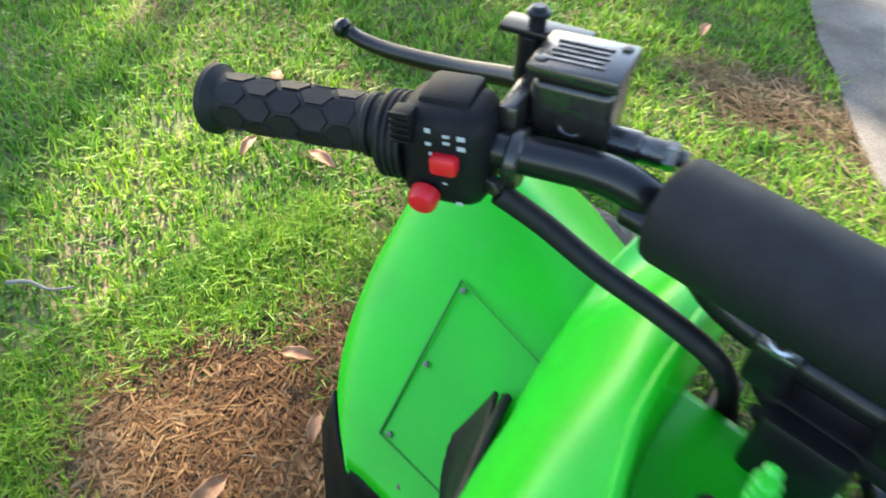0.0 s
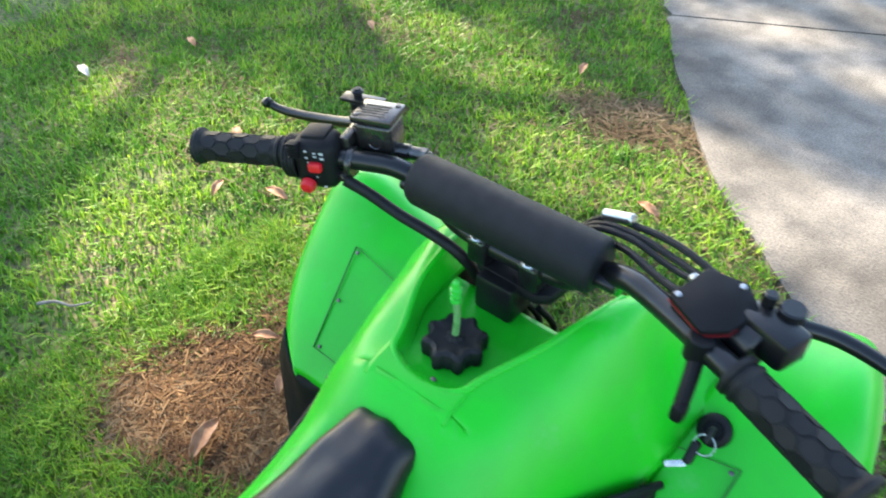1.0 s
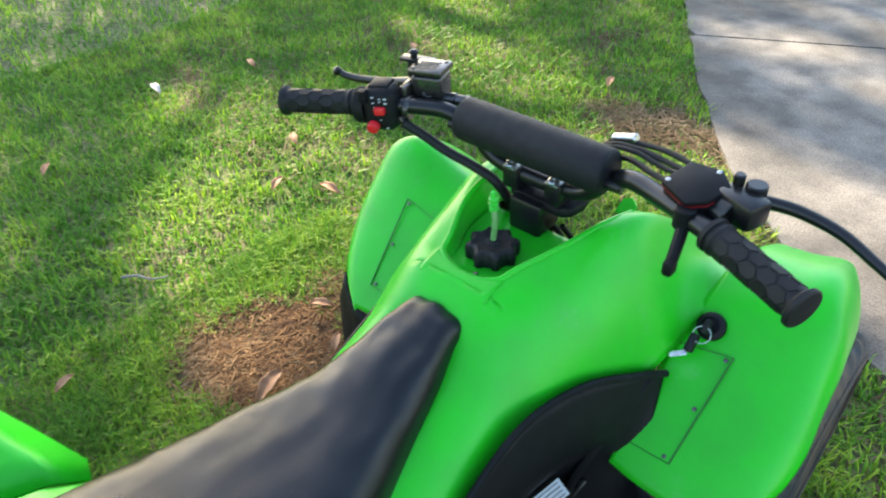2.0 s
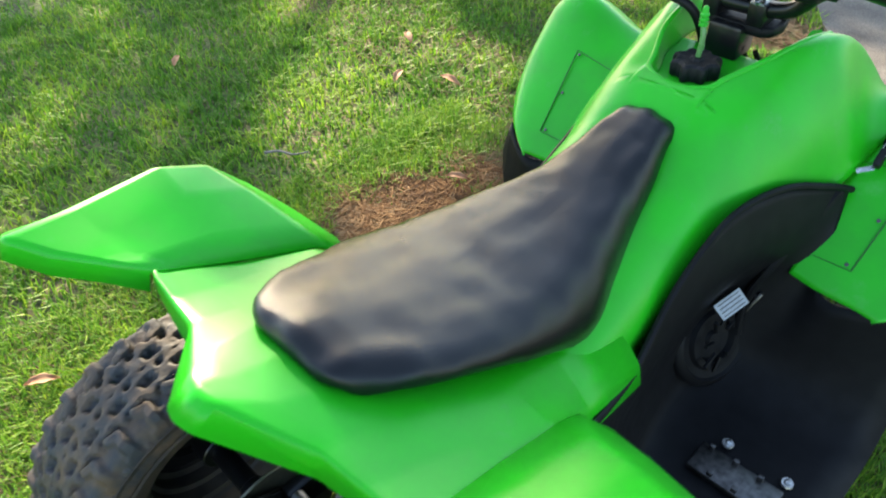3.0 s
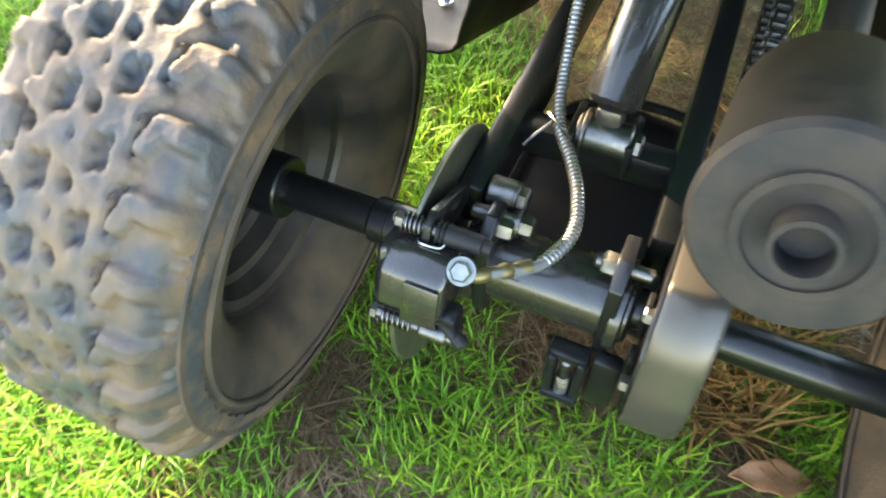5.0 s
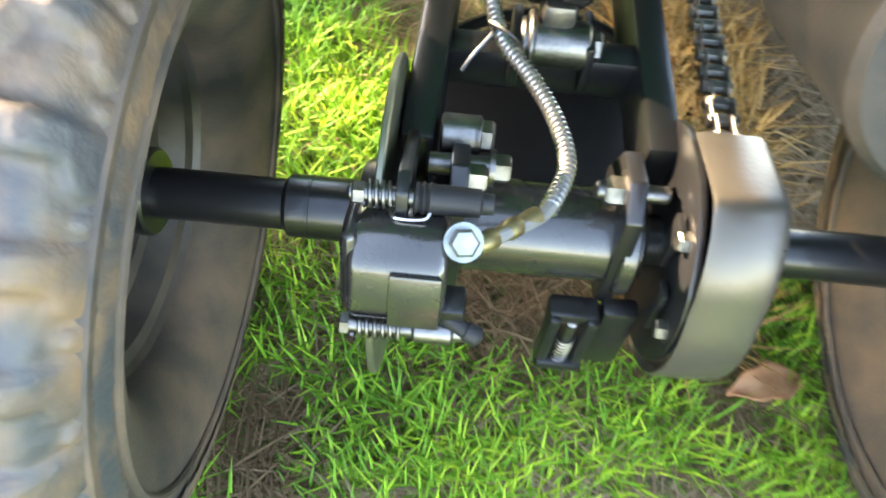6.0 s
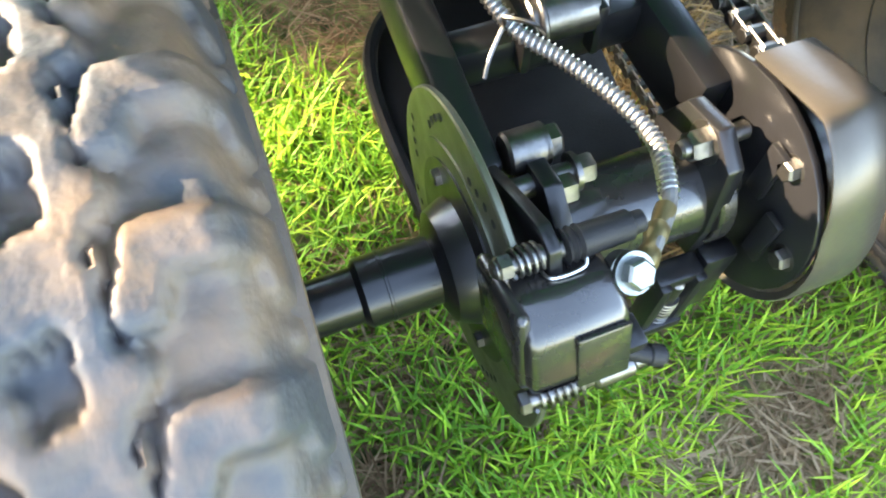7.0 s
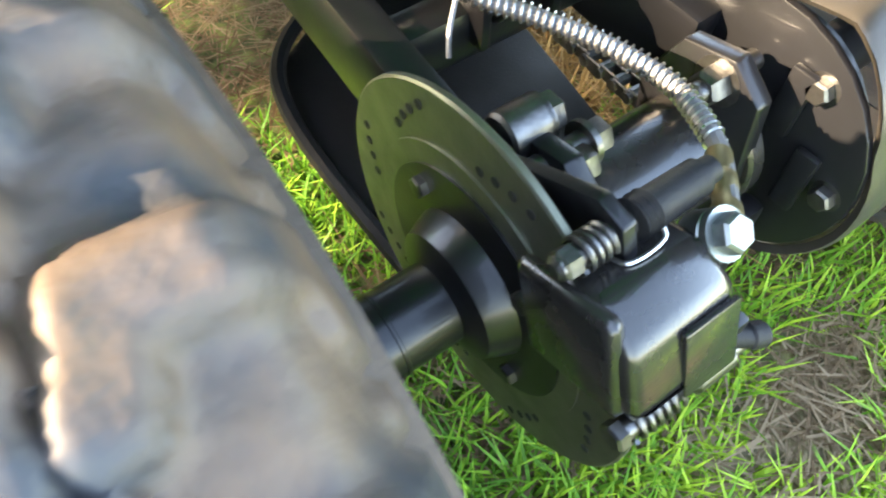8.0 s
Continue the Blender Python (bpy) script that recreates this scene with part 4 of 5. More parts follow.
# left switch housing
LM = Matrix.Translation((-0.222, 0.750, 0.722)) @ pose(0, 0, 0, 0, -5, 23.5)
sw_v, sw_f = box(0, 0, 0, 0.052, 0.046, 0.062, 0.015, 4)
switch = part("switch_housing", moved(join((sw_v, sw_f), rod((-0.038, 0, 0), (-0.022, 0, 0), 0.024), box(0, 0.004, 0.028, 0.03, 0.03, 0.012, 0.004)), LM), BLACK_PLASTIC, bike, "black switch housing with light and start buttons")
part("collar", moved(join(*[rod((-0.036 + 0.004 * k, 0, 0), (-0.034 + 0.004 * k, 0, 0), 0.0248, 28, 0.0004) for k in range(4)]), LM), RUBBER, switch)
part("kill_button", moved(box(0.005, -0.025, 0.004, 0.015, 0.009, 0.011, 0.0025), LM), RED, switch, "red rectangular kill switch")
part("start_button", moved(join(spin((-0.007, -0.024, -0.018), (0, -1, -0.25), [(0, 0.0085), (0.006, 0.0085), (0.009, 0.0072), (0.010, 0.0045)], 24)), LM), RED, switch, "round red start button")
part("light_slider", moved(box(-0.018, -0.020, 0.022, 0.012, 0.012, 0.018, 0.002), LM), BLACK_PLASTIC, switch, "ribbed sliding light switch")
for _k in range(5):
    part("slider_rib", moved(box(-0.018, -0.0265, 0.015 + 0.004 * _k, 0.011, 0.002, 0.0018, 0.0005), LM), BLACK_PLASTIC, switch)
for _k, (_x, _z, _w, _h) in enumerate(((-0.004, 0.022, 0.005, 0.004), (-0.004, 0.014, 0.005, 0.003), (-0.003, 0.008, 0.003, 0.003), (0.006, 0.016, 0.006, 0.0025), (0.006, 0.020, 0.006, 0.0025),
                                     (0.014, 0.020, 0.007, 0.004), (0.014, 0.014, 0.007, 0.004), (0.004, -0.010, 0.004, 0.0015), (0.012, -0.022, 0.006, 0.003))):
    part("printed_mark", moved(box(_x, -0.0233, _z, _w * 0.62, 0.0006, _h * 0.62, 0), LM), WHITE, switch, "small white printed symbol")

# front brake master cylinder and lever on the left
MM = Matrix.Translation((-0.179, 0.800, 0.744)) @ pose(0, 0, 0, 0, -3, 18) @ Matrix.Scale(0.85, 4)
master = part("master_cylinder", moved(join(box(0, 0.004, 0.0, 0.052, 0.044, 0.046, 0.006, 3), rod((-0.045, -0.002, -0.018), (0.045, -0.002, -0.018), 0.011), box(-0.034, -0.008, -0.006, 0.014, 0.05, 0.03, 0.004)), MM), GLOSS, bike, "black cast brake reservoir")
part("reservoir_lid", moved(box(0, 0.004, 0.029, 0.058, 0.050, 0.010, 0.003), MM), GLOSS, master, "black lid with raised lettering bars")
for _k in range(5):
    part("raised_bar", moved(box(-0.002, -0.010 + 0.006 * _k, 0.0345, 0.036 - 0.004 * (_k % 2), 0.0022, 0.001, 0), MM), DARKSTEEL, master)
for _x in (-0.022, 0.022):
    part("lid_screw", moved(spin((_x, 0.020 if _x > 0 else -0.012, 0.034), (0, 0, 1), [(0, 0.0038), (0.0012, 0.0038), (0.0018, 0.002)], 12), MM), DARKSTEEL, master)
part("sight_glass", moved(join(spin((0.003, -0.018, -0.001), (0, -1, 0), [(0, 0.0105), (0.002, 0.0105), (0.002, 0.0085), (0.001, 0.0075)], 28)), MM), GLOSS, master, "round sight glass")
part("hose_fitting", moved(join(rod((0.044, -0.002, -0.018), (0.062, -0.002, -0.018), 0.009), hexbolt((0.060, -0.002, -0.018), (1, 0, 0), 0.0095, 0.008), rod((0.068, -0.002, -0.018), (0.074, -0.002, -0.018), 0.006)), MM), DARKSTEEL, master)
part("clamp", join(rod((-0.193, 0.765, 0.722), (-0.185, 0.768, 0.722), 0.0175), hexbolt((-0.190, 0.752, 0.712), (0, -1, -0.2), 0.006, 0.006)), GLOSS, master)
part("perch_bracket", join(box(-0.215, 0.815, 0.768, 0.050, 0.018, 0.004, 0.001, m=pose(0, 0, 0, 0, 0, 18)), rod((-0.222, 0.813, 0.736), (-0.222, 0.813, 0.766), 0.009), rod((-0.202, 0.82, 0.736), (-0.202, 0.82, 0.766), 0.009),
     rod((-0.220, 0.812, 0.768), (-0.220, 0.812, 0.782), 0.005), rod((-0.220, 0.812, 0.776), (-0.220, 0.812, 0.780), 0.007)), PAINTED, master)


def lever(pts, r0=0.0075):
    vs, fs = pipe(pts, lambda t: r0 * (1 - 0.35 * t) if t < 0.94 else r0 * (0.85 if t < 0.985 else 0.45), 12, 6)
    return vs, fs


part("brake_lever", join(lever([(-0.195, 0.812, 0.738), (-0.235, 0.818, 0.728), (-0.285, 0.818, 0.714), (-0.335, 0.812, 0.706), (-0.362, 0.807, 0.706), (-0.374, 0.804, 0.710)]), spin((-0.384, 0.803, 0.711), (1, 0, -0.1), [(0, 0.002), (0.002, 0.006), (0.006, 0.0075), (0.010, 0.006), (0.012, 0.003)], 14)), PAINTED, bike, "black brake lever with ball end")
part("brake_hose", pipe([(-0.188, 0.752, 0.706), (-0.165, 0.765, 0.690), (-0.130, 0.775, 0.672), (-0.090, 0.783, 0.660), (-0.058, 0.790, 0.645), (-0.046, 0.812, 0.60), (-0.045, 0.83, 0.54)], 0.0068, 12), RUBBER, bike, "black sleeved cable harness")

# right: thumb throttle, brake lever, cables
TM = Matrix.Translation((0.216, 0.772, 0.750)) @ pose(0, 0, 0, 12, 4, -22) @ Matrix.Scale(0.78, 4)
throttle = part("throttle_box", moved(prism([(-0.030, -0.030), (0.020, -0.034), (0.034, -0.012), (0.034, 0.026), (0.004, 0.040), (-0.034, 0.022)], "z", -0.022, 0.012, 0.004), TM), BLACK_PLASTIC, bike, "black thumb throttle box")
part("throttle_lid", moved(prism([(-0.032, -0.032), (0.021, -0.036), (0.036, -0.013), (0.036, 0.027), (0.004, 0.042), (-0.036, 0.023)], "z", 0.012, 0.020, 0.003), TM), BLACK_PLASTIC, throttle, "flat black lid")
part("gasket", moved(prism([(-0.0325, -0.0325), (0.0215, -0.0365), (0.0365, -0.0135), (0.0365, 0.0275), (0.004, 0.0425), (-0.0365, 0.0235)], "z", 0.0102, 0.0112), TM), DARKRED, throttle, "thin red gasket line")
for _x, _y in ((-0.026, -0.024), (0.004, 0.034)):
    part("lid_screw", moved(spin((_x, _y, 0.0195), (0, 0, 1), [(0, 0.004), (0.0015, 0.0035), (0.002, 0.001)], 12), TM), STEEL, throttle)
part("thumb_lever", join(pipe([(0.222, 0.742, 0.735), (0.226, 0.728, 0.724), (0.229, 0.714, 0.712), (0.231, 0.703, 0.702)], lambda t: 0.007 - 0.001 * t, 10), rod((0.222, 0.74, 0.728), (0.222, 0.74, 0.752), 0.011), box(0.231, 0.704, 0.703, 0.012, 0.016, 0.018, 0.004)), BLACK_PLASTIC, throttle, "black thumb lever")
part("lever_perch", join(box(0.262, 0.775, 0.752, 0.05, 0.032, 0.030, 0.006, m=pose(0, 0, 0, 0, 0, -20)), rod((0.268, 0.792, 0.735), (0.268, 0.792, 0.772), 0.011), rod((0.250, 0.79, 0.745), (0.250, 0.79, 0.778), 0.006), rod((0.238, 0.775, 0.742), (0.262, 0.765, 0.742), 0.02)), PAINTED, bike, "black brake lever perch")
part("brake_lever", join(lever([(0.268, 0.795, 0.752), (0.305, 0.808, 0.748), (0.35, 0.806, 0.742), (0.39, 0.790, 0.734), (0.42, 0.776, 0.728)]), spin((0.416, 0.778, 0.728), (1, -0.4, -0.1), [(0, 0.002), (0.002, 0.006), (0.006, 0.0078), (0.011, 0.006), (0.013, 0.003)], 14)), PAINTED, bike, "black brake lever with ball end")
for _k, (_o, _r) in enumerate(((0.0, 0.0035), (0.012, 0.0035), (-0.008, 0.0032))):
    c = part("cable", pipe([(0.205 + _o, 0.798 + _o * 0.6, 0.752), (0.165, 0.815 + _o, 0.746 + _o * 0.4), (0.118, 0.828 + _o, 0.742), (0.075, 0.834 + _o, 0.728), (0.04, 0.838, 0.68), (0.01, 0.835, 0.60)], _r, 8), RUBBER, bike, "black control cable")
    part("ferrule", rod((0.195 + _o, 0.803 + _o * 0.6, 0.7525), (0.212 + _o, 0.789 + _o * 0.6, 0.7515), 0.0048), STEEL, c, "steel cable ferrule")
part("cable_sleeve", rod((0.078, 0.846, 0.734), (0.110, 0.842, 0.746), 0.006), STEEL, bike, "bright cable adjuster")
part("throttle_cable", pipe([(0.196, 0.775, 0.748), (0.16, 0.79, 0.742), (0.115, 0.812, 0.735), (0.075, 0.835, 0.70), (0.05, 0.83, 0.63)], 0.0036, 8), RUBBER, bike, "black control cable")

# ignition key in the fender
KM = Matrix.Translation((0.243, 0.858, 0.512)) @ pose(0, 0, 0, 45, 0, 0)
ign = part("ignition_switch", moved(spin((0, 0, 0), (0, 0, 1), [(0, 0.019), (0.006, 0.018), (0.009, 0.015), (0.010, 0.011), (0.007, 0.010)], 28), KM), BLACK_PLASTIC, bike, "black ignition lock")
key = part("key", moved(join(box(0, -0.004, 0.022, 0.006, 0.018, 0.026, 0.002), box(-0.008, -0.030, 0.020, 0.010, 0.026, 0.020, 0.003)), KM), RUBBER, bike, "black-headed ignition key")
part("spare_key", moved(box(-0.018, -0.050, 0.018, 0.022, 0.007, 0.002, 0.0005, m=pose(0, 0, 0, 0, 0, 35)), KM), STEEL, bike, "second key on a ring")
_ring = [(0.011 * math.cos(t), -0.016 + 0.011 * math.sin(t), 0.028) for t in np.linspace(0, 2 * math.pi, 20)]
part("key_ring", moved(pipe(_ring, 0.0008, 6, 1), KM), STEEL, key, "thin steel key ring")


# footwell covers, heel plates, engine
def footwell(sgn):
    g = [
        [(0.186, 0.235, 0.450), (0.192, 0.235, 0.39), (0.200, 0.24, 0.31), (0.215, 0.25, 0.22), (0.235, 0.255, 0.172), (0.33, 0.26, 0.168)],
        [(0.168, 0.35, 0.420), (0.170, 0.35, 0.37), (0.168, 0.35, 0.29), (0.180, 0.35, 0.21), (0.215, 0.35, 0.168), (0.350, 0.35, 0.165)],
        [(0.146, 0.47, 0.455), (0.158, 0.47, 0.39), (0.142, 0.47, 0.29), (0.150, 0.47, 0.21), (0.19, 0.47, 0.166), (0.362, 0.47, 0.164)],
        [(0.146, 0.58, 0.497), (0.166, 0.58, 0.41), (0.138, 0.58, 0.30), (0.142, 0.58, 0.21), (0.18, 0.58, 0.166), (0.366, 0.58, 0.164)],
        [(0.168, 0.67, 0.503), (0.186, 0.665, 0.41), (0.150, 0.665, 0.31), (0.156, 0.655, 0.23), (0.19, 0.64, 0.185), (0.366, 0.65, 0.178)],
        [(0.200, 0.745, 0.482), (0.212, 0.735, 0.42), (0.216, 0.715, 0.345), (0.222, 0.692, 0.27), (0.237, 0.678, 0.22), (0.360, 0.700, 0.250)],
        [(0.220, 0.795, 0.460), (0.226, 0.775, 0.430), (0.238, 0.735, 0.38), (0.252, 0.708, 0.342), (0.300, 0.704, 0.345), (0.344, 0.734, 0.372)],
    ]
    if sgn > 0:
        g = [r[:5] + [(r[5][0] + 0.038, r[5][1], r[5][2])] for r in g]
    return mir(sheet(g, 4, 4), sgn)


for _s in (1, -1):
    fwv, fwf = footwell(_s)
    if _s < 0:
        fwv = [(x + 0.034 * min(1.0, max(0.0, 1 - (-x - 0.19) / 0.07)), y, z) for x, y, z in fwv]
        fwv = [(max(x, -0.282 - 0.085 * min(1.0, max(0.0, (y - 0.66) / 0.07))), y, z) for x, y, z in fwv]
    fw = part("footwell", (fwv, fwf), BLACK_PLASTIC, bike, "black plastic footwell and heel guard", 50)
    thick(fw, 0.004)
    part("guard_edge", pipe([(0 if _s > 0 else 0.034) * Vector((1, 0, 0)) + Vector(q_) for q_ in ((_s * 0.188, 0.235, 0.45), (_s * 0.170, 0.35, 0.422), (_s * 0.148, 0.47, 0.458), (_s * 0.148, 0.58, 0.500), (_s * 0.170, 0.67, 0.506), (_s * 0.202, 0.745, 0.485), (_s * 0.222, 0.795, 0.462))], 0.005, 8), BLACK_PLASTIC, fw)
    for _x, _y, _z in ((0.251, 0.529, 0.168), (0.34, 0.527, 0.167), (0.29, 0.42, 0.168), (0.25, 0.34, 0.168)):
        part("bolt", spin((_s * (_x if _s > 0 else min(_x, 0.268)), _y, _z), (0, 0, 1), [(0, 0.009), (0.002, 0.008), (0.002, 0.005), (0.005, 0.0045), (0.006, 0.003)], 14), STEEL, fw, "zinc bolt")
    part("edge_bolt", spin((_s * 0.232, 0.715, 0.36), (0.2 * _s, -0.8, 0.4), [(0, 0.007), (0.003, 0.006), (0.004, 0.003)], 12), DARKSTEEL, fw)
    part("guard_fold", pipe([(_s * 0.212, 0.776, 0.468), (_s * 0.200, 0.730, 0.420), (_s * 0.184, 0.690, 0.365), (_s * 0.170, 0.672, 0.300), (_s * 0.176, 0.662, 0.240)], 0.007, 8), BLACK_PLASTIC, fw) if _s > 0 else None
    # foot peg with teeth
    peg = part("foot_peg", join(box(_s * (0.285 if _s > 0 else 0.232), 0.48, 0.172, 0.12 if _s > 0 else 0.09, 0.05, 0.010, 0.003), *[box(_s * ((0.24 if _s > 0 else 0.195) + (0.018 if _s > 0 else 0.014) * k), 0.48 + 0.02 * (-1) ** k, 0.180, 0.008, 0.006, 0.010, 0.001) for k in range(6)]), DARKSTEEL, bike)
engine = part("engine", join(box(0.0, 0.56, 0.28, 0.22, 0.24, 0.18, 0.03, 3), box(0, 0.66, 0.36, 0.12, 0.10, 0.10, 0.01)), DARKSTEEL, bike, "dark cast engine block")
part("engine_cover", spin((0.128, 0.632, 0.232), (1, -0.28, 0.42), [(0, 0.078), (0.030, 0.078), (0.036, 0.074), (0.040, 0.066), (0.036, 0.062), (0.034, 0.050), (0.041, 0.046), (0.041, 0.036), (0.032, 0.032), (0.030, 0.014), (0.036, 0.010), (0.036, 0.002)], 40), BLACK_PLASTIC, engine, "round ribbed black engine side cover")
for _k in range(7):
    _a = radians(20 + 45 * _k)
    part("cover_rib", pipe([(0.170 - 0.010 * math.sin(_a), 0.622 + rr_ * math.cos(_a), 0.250 + rr_ * math.sin(_a)) for rr_ in (0.022, 0.036, 0.050)], 0.003, 6, 3), BLACK_PLASTIC, engine)
part("cover_bracket", join(box(0.176, 0.690, 0.285, 0.006, 0.030, 0.052, 0.002, m=pose(0, 0, 0, -20, 18, 0)), hexbolt((0.178, 0.690, 0.300), (1, 0, 0.2), 0.006, 0.005, 0.009)), DARKSTEEL, engine, "speckled grey metal bracket")
st = part("sticker", box(0, 0, 0, 0.026, 0.046, 0.0012, 0), WHITE, engine, "white warning label with unreadable lines")
st.matrix_basis = pose(0.164, 0.634, 0.316, 0, 48, -40) @ pose(0, 0, 0, 0, 0, 30)
for _k in range(4):
    b_ = part("printed_bar", box(-0.009 + 0.006 * _k, 0, 0.0010, 0.0018, 0.038, 0.0004, 0), DARKSTEEL, engine)
    b_.matrix_basis = st.matrix_basis


# wheels
def tyre_shape(xin, xout, r, rim):
    w = xout - xin
    prof = [(0.042, rim - 0.004), (0.030, rim + 0.004), (0.014, rim + 0.026), (0.003, r - 0.050), (0.003, r - 0.026), (0.014, r - 0.024), (0.05, r - 0.016), (w * 0.5, r - 0.014),
            (w - 0.05, r - 0.016), (w - 0.014, r - 0.024), (w - 0.003, r - 0.026), (w - 0.003, r - 0.050), (w - 0.010, rim + 0.026), (w - 0.026, rim + 0.004), (w - 0.042, rim - 0.004)]
    return spin((xin, 0, 0), (1, 0, 0), prof, 72, close=True)


# tread pattern in one tile, across and round: bone-shaped pits in the middle, hooked lugs on the shoulders
PITS = ((0.40, 0.30, 0.60, 0.44, 0.115), (0.62, 0.22, 0.42, 0.52, 0.085), (0.02, 0.80, 0.14, 0.86, 0.075))
SHOULDER_LUGS = ((0.10, 0.34, 0.70, 0.30, 0.17), (0.70, 0.30, 0.84, 0.62, 0.13), (0.16, 0.36, 0.10, 0.66, 0.10), (0.98, 0.95, 1.0, 0.98, 0.16))


def seg_gap(u, v, s):
    best = 9.0
    for du in (-1, 0, 1):
        for dv in (-1, 0, 1):
            px, py, dx, dy = u + du - s[0], v + dv - s[1], s[2] - s[0], s[3] - s[1]
            k = min(1.0, max(0.0, (px * dx + py * dy) / (dx * dx + dy * dy)))
            best = min(best, math.hypot(px - k * dx, py - k * dy) - s[4])
    return best


def soft(e0, e1, v):
    k = min(1.0, max(0.0, (v - e0) / (e1 - e0)))
    return k * k * (3 - 2 * k)


def tread_tile(n, shoulder):
    m = n * 3 // 2 if shoulder else n
    out = []
    for i in range(m):
        row_ = []
        for j in range(n):
            u, v = i / m, j / n
            if shoulder:
                row_.append(soft(-0.03, 0.045, min(seg_gap(u, v, s) for s in SHOULDER_LUGS)))
            else:
                row_.append(1.0 - soft(-0.03, 0.05, min(seg_gap(u, v, s) for s in PITS)))
        out.append(row_)
    return out


def tread_sheet(w, r, count, n):
    """Continuous knobby tread band, its pattern pressed into the rubber: a wide shoulder, two middle columns, a wide shoulder."""
    mid_tile, edge_tile = tread_tile(n, False), tread_tile(n, True)
    k = n * 3 // 2
    columns = [(edge_tile, i, 0) for i in range(k)] + [(mid_tile, i, 1) for i in range(n)] + [(mid_tile, i, 2) for i in range(n)] + [(edge_tile, k - 1 - i, 3) for i in range(k)]
    hw = w / 2
    nx, na = len(columns) - 1, count * n
    vs, fs = [], []
    for i, (tile, ti, c) in enumerate(columns):
        x = -(hw - 0.001) + (w - 0.002) * i / nx
        edge = max(0.0, abs(x) - w * 0.36)
        drop = 3.4 * edge * edge / (w * 0.3) + 0.22 * edge
        depth = 0.0065 if c in (0, 3) else 0.0080
        fade = 1 - 0.45 * soft(hw * 0.88, hw, abs(x))
        for j in range(na):
            jj = (j + (n // 2) * (c % 2)) % n
            an = 2 * math.pi * j / na
            lump = noise.noise(Vector((x * 75, an * 16, r * 9))) * 0.0012 + noise.noise(Vector((x * 240, an * 50, r))) * 0.0005
            rr = r - 0.001 - drop - depth * fade * tile[ti][jj] + lump
            if i in (0, nx):
                rr -= 0.006
            vs.append((x, rr * math.cos(an), rr * math.sin(an)))
    for i in range(nx):
        for j in range(na):
            fs.append((i * na + j, i * na + (j + 1) % na, (i + 1) * na + (j + 1) % na, (i + 1) * na + j))
    return vs, fs


RIMM = mat("black_rim", (0.020, 0.018, 0.017), 0.5, var=0.4, scale=30, bump=0.2, tint=(0.05, 0.04, 0.033))


def wheel(name, cx, cy, r, width, sgn, count, camber=0.0):
    wob = new(name)
    wob.parent = bike
    wob.matrix_basis = pose(cx, cy, 0.221 if camber else r + 0.010, 0, -sgn * camber, 0)
    wob["label"] = "knobbly black off-road tyre on a black steel rim"
    hw = width / 2
    rim = 0.108
    part("tyre", tyre_shape(-hw, hw, r, rim), TYRE, wob, "dusty black rubber tyre", 40)
    part("tread", tread_sheet(width, r, count, 16 if camber else 7), TREADM, wob, "worn knobbly tread caked with dried mud", 80)
    for s in (1, -1):
        part("sidewall_ring", spin((s * (hw - 0.0035), 0, 0), (s, 0, 0), [(0, r - 0.050), (0.002, r - 0.051), (0.003, r - 0.053), (0.002, r - 0.055), (0, r - 0.056)], 64, close=True), TYRE, wob)
    inner = -sgn
    # stepped deep rim, dish on the inner side
    prof = [(0.0, rim + 0.004), (0.006, rim + 0.006), (0.012, rim - 0.002), (0.022, rim - 0.006), (0.025, rim - 0.014), (0.042, rim - 0.018), (0.046, rim - 0.024), (0.064, rim - 0.026),
            (0.070, rim - 0.032), (0.080, rim - 0.034), (0.086, rim - 0.05), (0.089, 0.035), (0.086, 0.0)]
    part("rim", spin((inner * (hw - 0.028), 0, 0), (-inner, 0, 0), prof, 64, caps=False), RIMM, wob, "black steel rim with stepped barrel", 30)
    part("rim", spin((-inner * (hw - 0.026), 0, 0), (inner, 0, 0), [(0.0, rim + 0.004), (0.006, rim + 0.006), (0.012, rim - 0.002), (0.025, rim - 0.012), (0.030, 0.05), (0.02, 0.045), (0.02, 0.0)], 48, caps=False), PAINTED, wob, "black steel rim face", 30)
    return wob


WHEEL_R, WHEEL_W, CAMBER = 0.212, 0.157, 6.5      # the tops of the rear wheels lean in
wheel("rear_wheel", -0.2745, -0.005, WHEEL_R, WHEEL_W, -1, 30, CAMBER)
wheel("rear_wheel", 0.3085, 0, WHEEL_R, WHEEL_W, 1, 30, CAMBER)
wheel("front_wheel", -0.33, 1.00, 0.209, 0.15, -1, 30)
wheel("front_wheel", 0.33, 1.00, 0.209, 0.15, 1, 30)

# rear axle and carrier
A = AXZ
axle = part("axle", join(rod((-0.32, 0, A), (0.32, 0, A), 0.0150), rod((-0.160, 0, A), (-0.100, 0, A), 0.0185, 28, 0.003), rod((-0.144, 0, A), (-0.146, 0, A), 0.0190, 28, 0.0003), rod((-0.27, 0, A), (-0.235, 0, A), 0.026), rod((0.235, 0, A), (0.27, 0, A), 0.026)), PAINTED, bike, "glossy black rear axle shaft")
carrier = part("axle_carrier", rod((-0.075, 0, A), (0.045, 0, A), 0.0275, 36, 0.003), GLOSS, bike, "satin black tubular axle carrier")
part("flange", rod((-0.080, 0, A), (-0.066, 0, A), 0.034, 36), GLOSS, carrier)
part("flange", rod((0.030, 0, A), (0.040, 0, A), 0.034, 36), GLOSS, carrier)
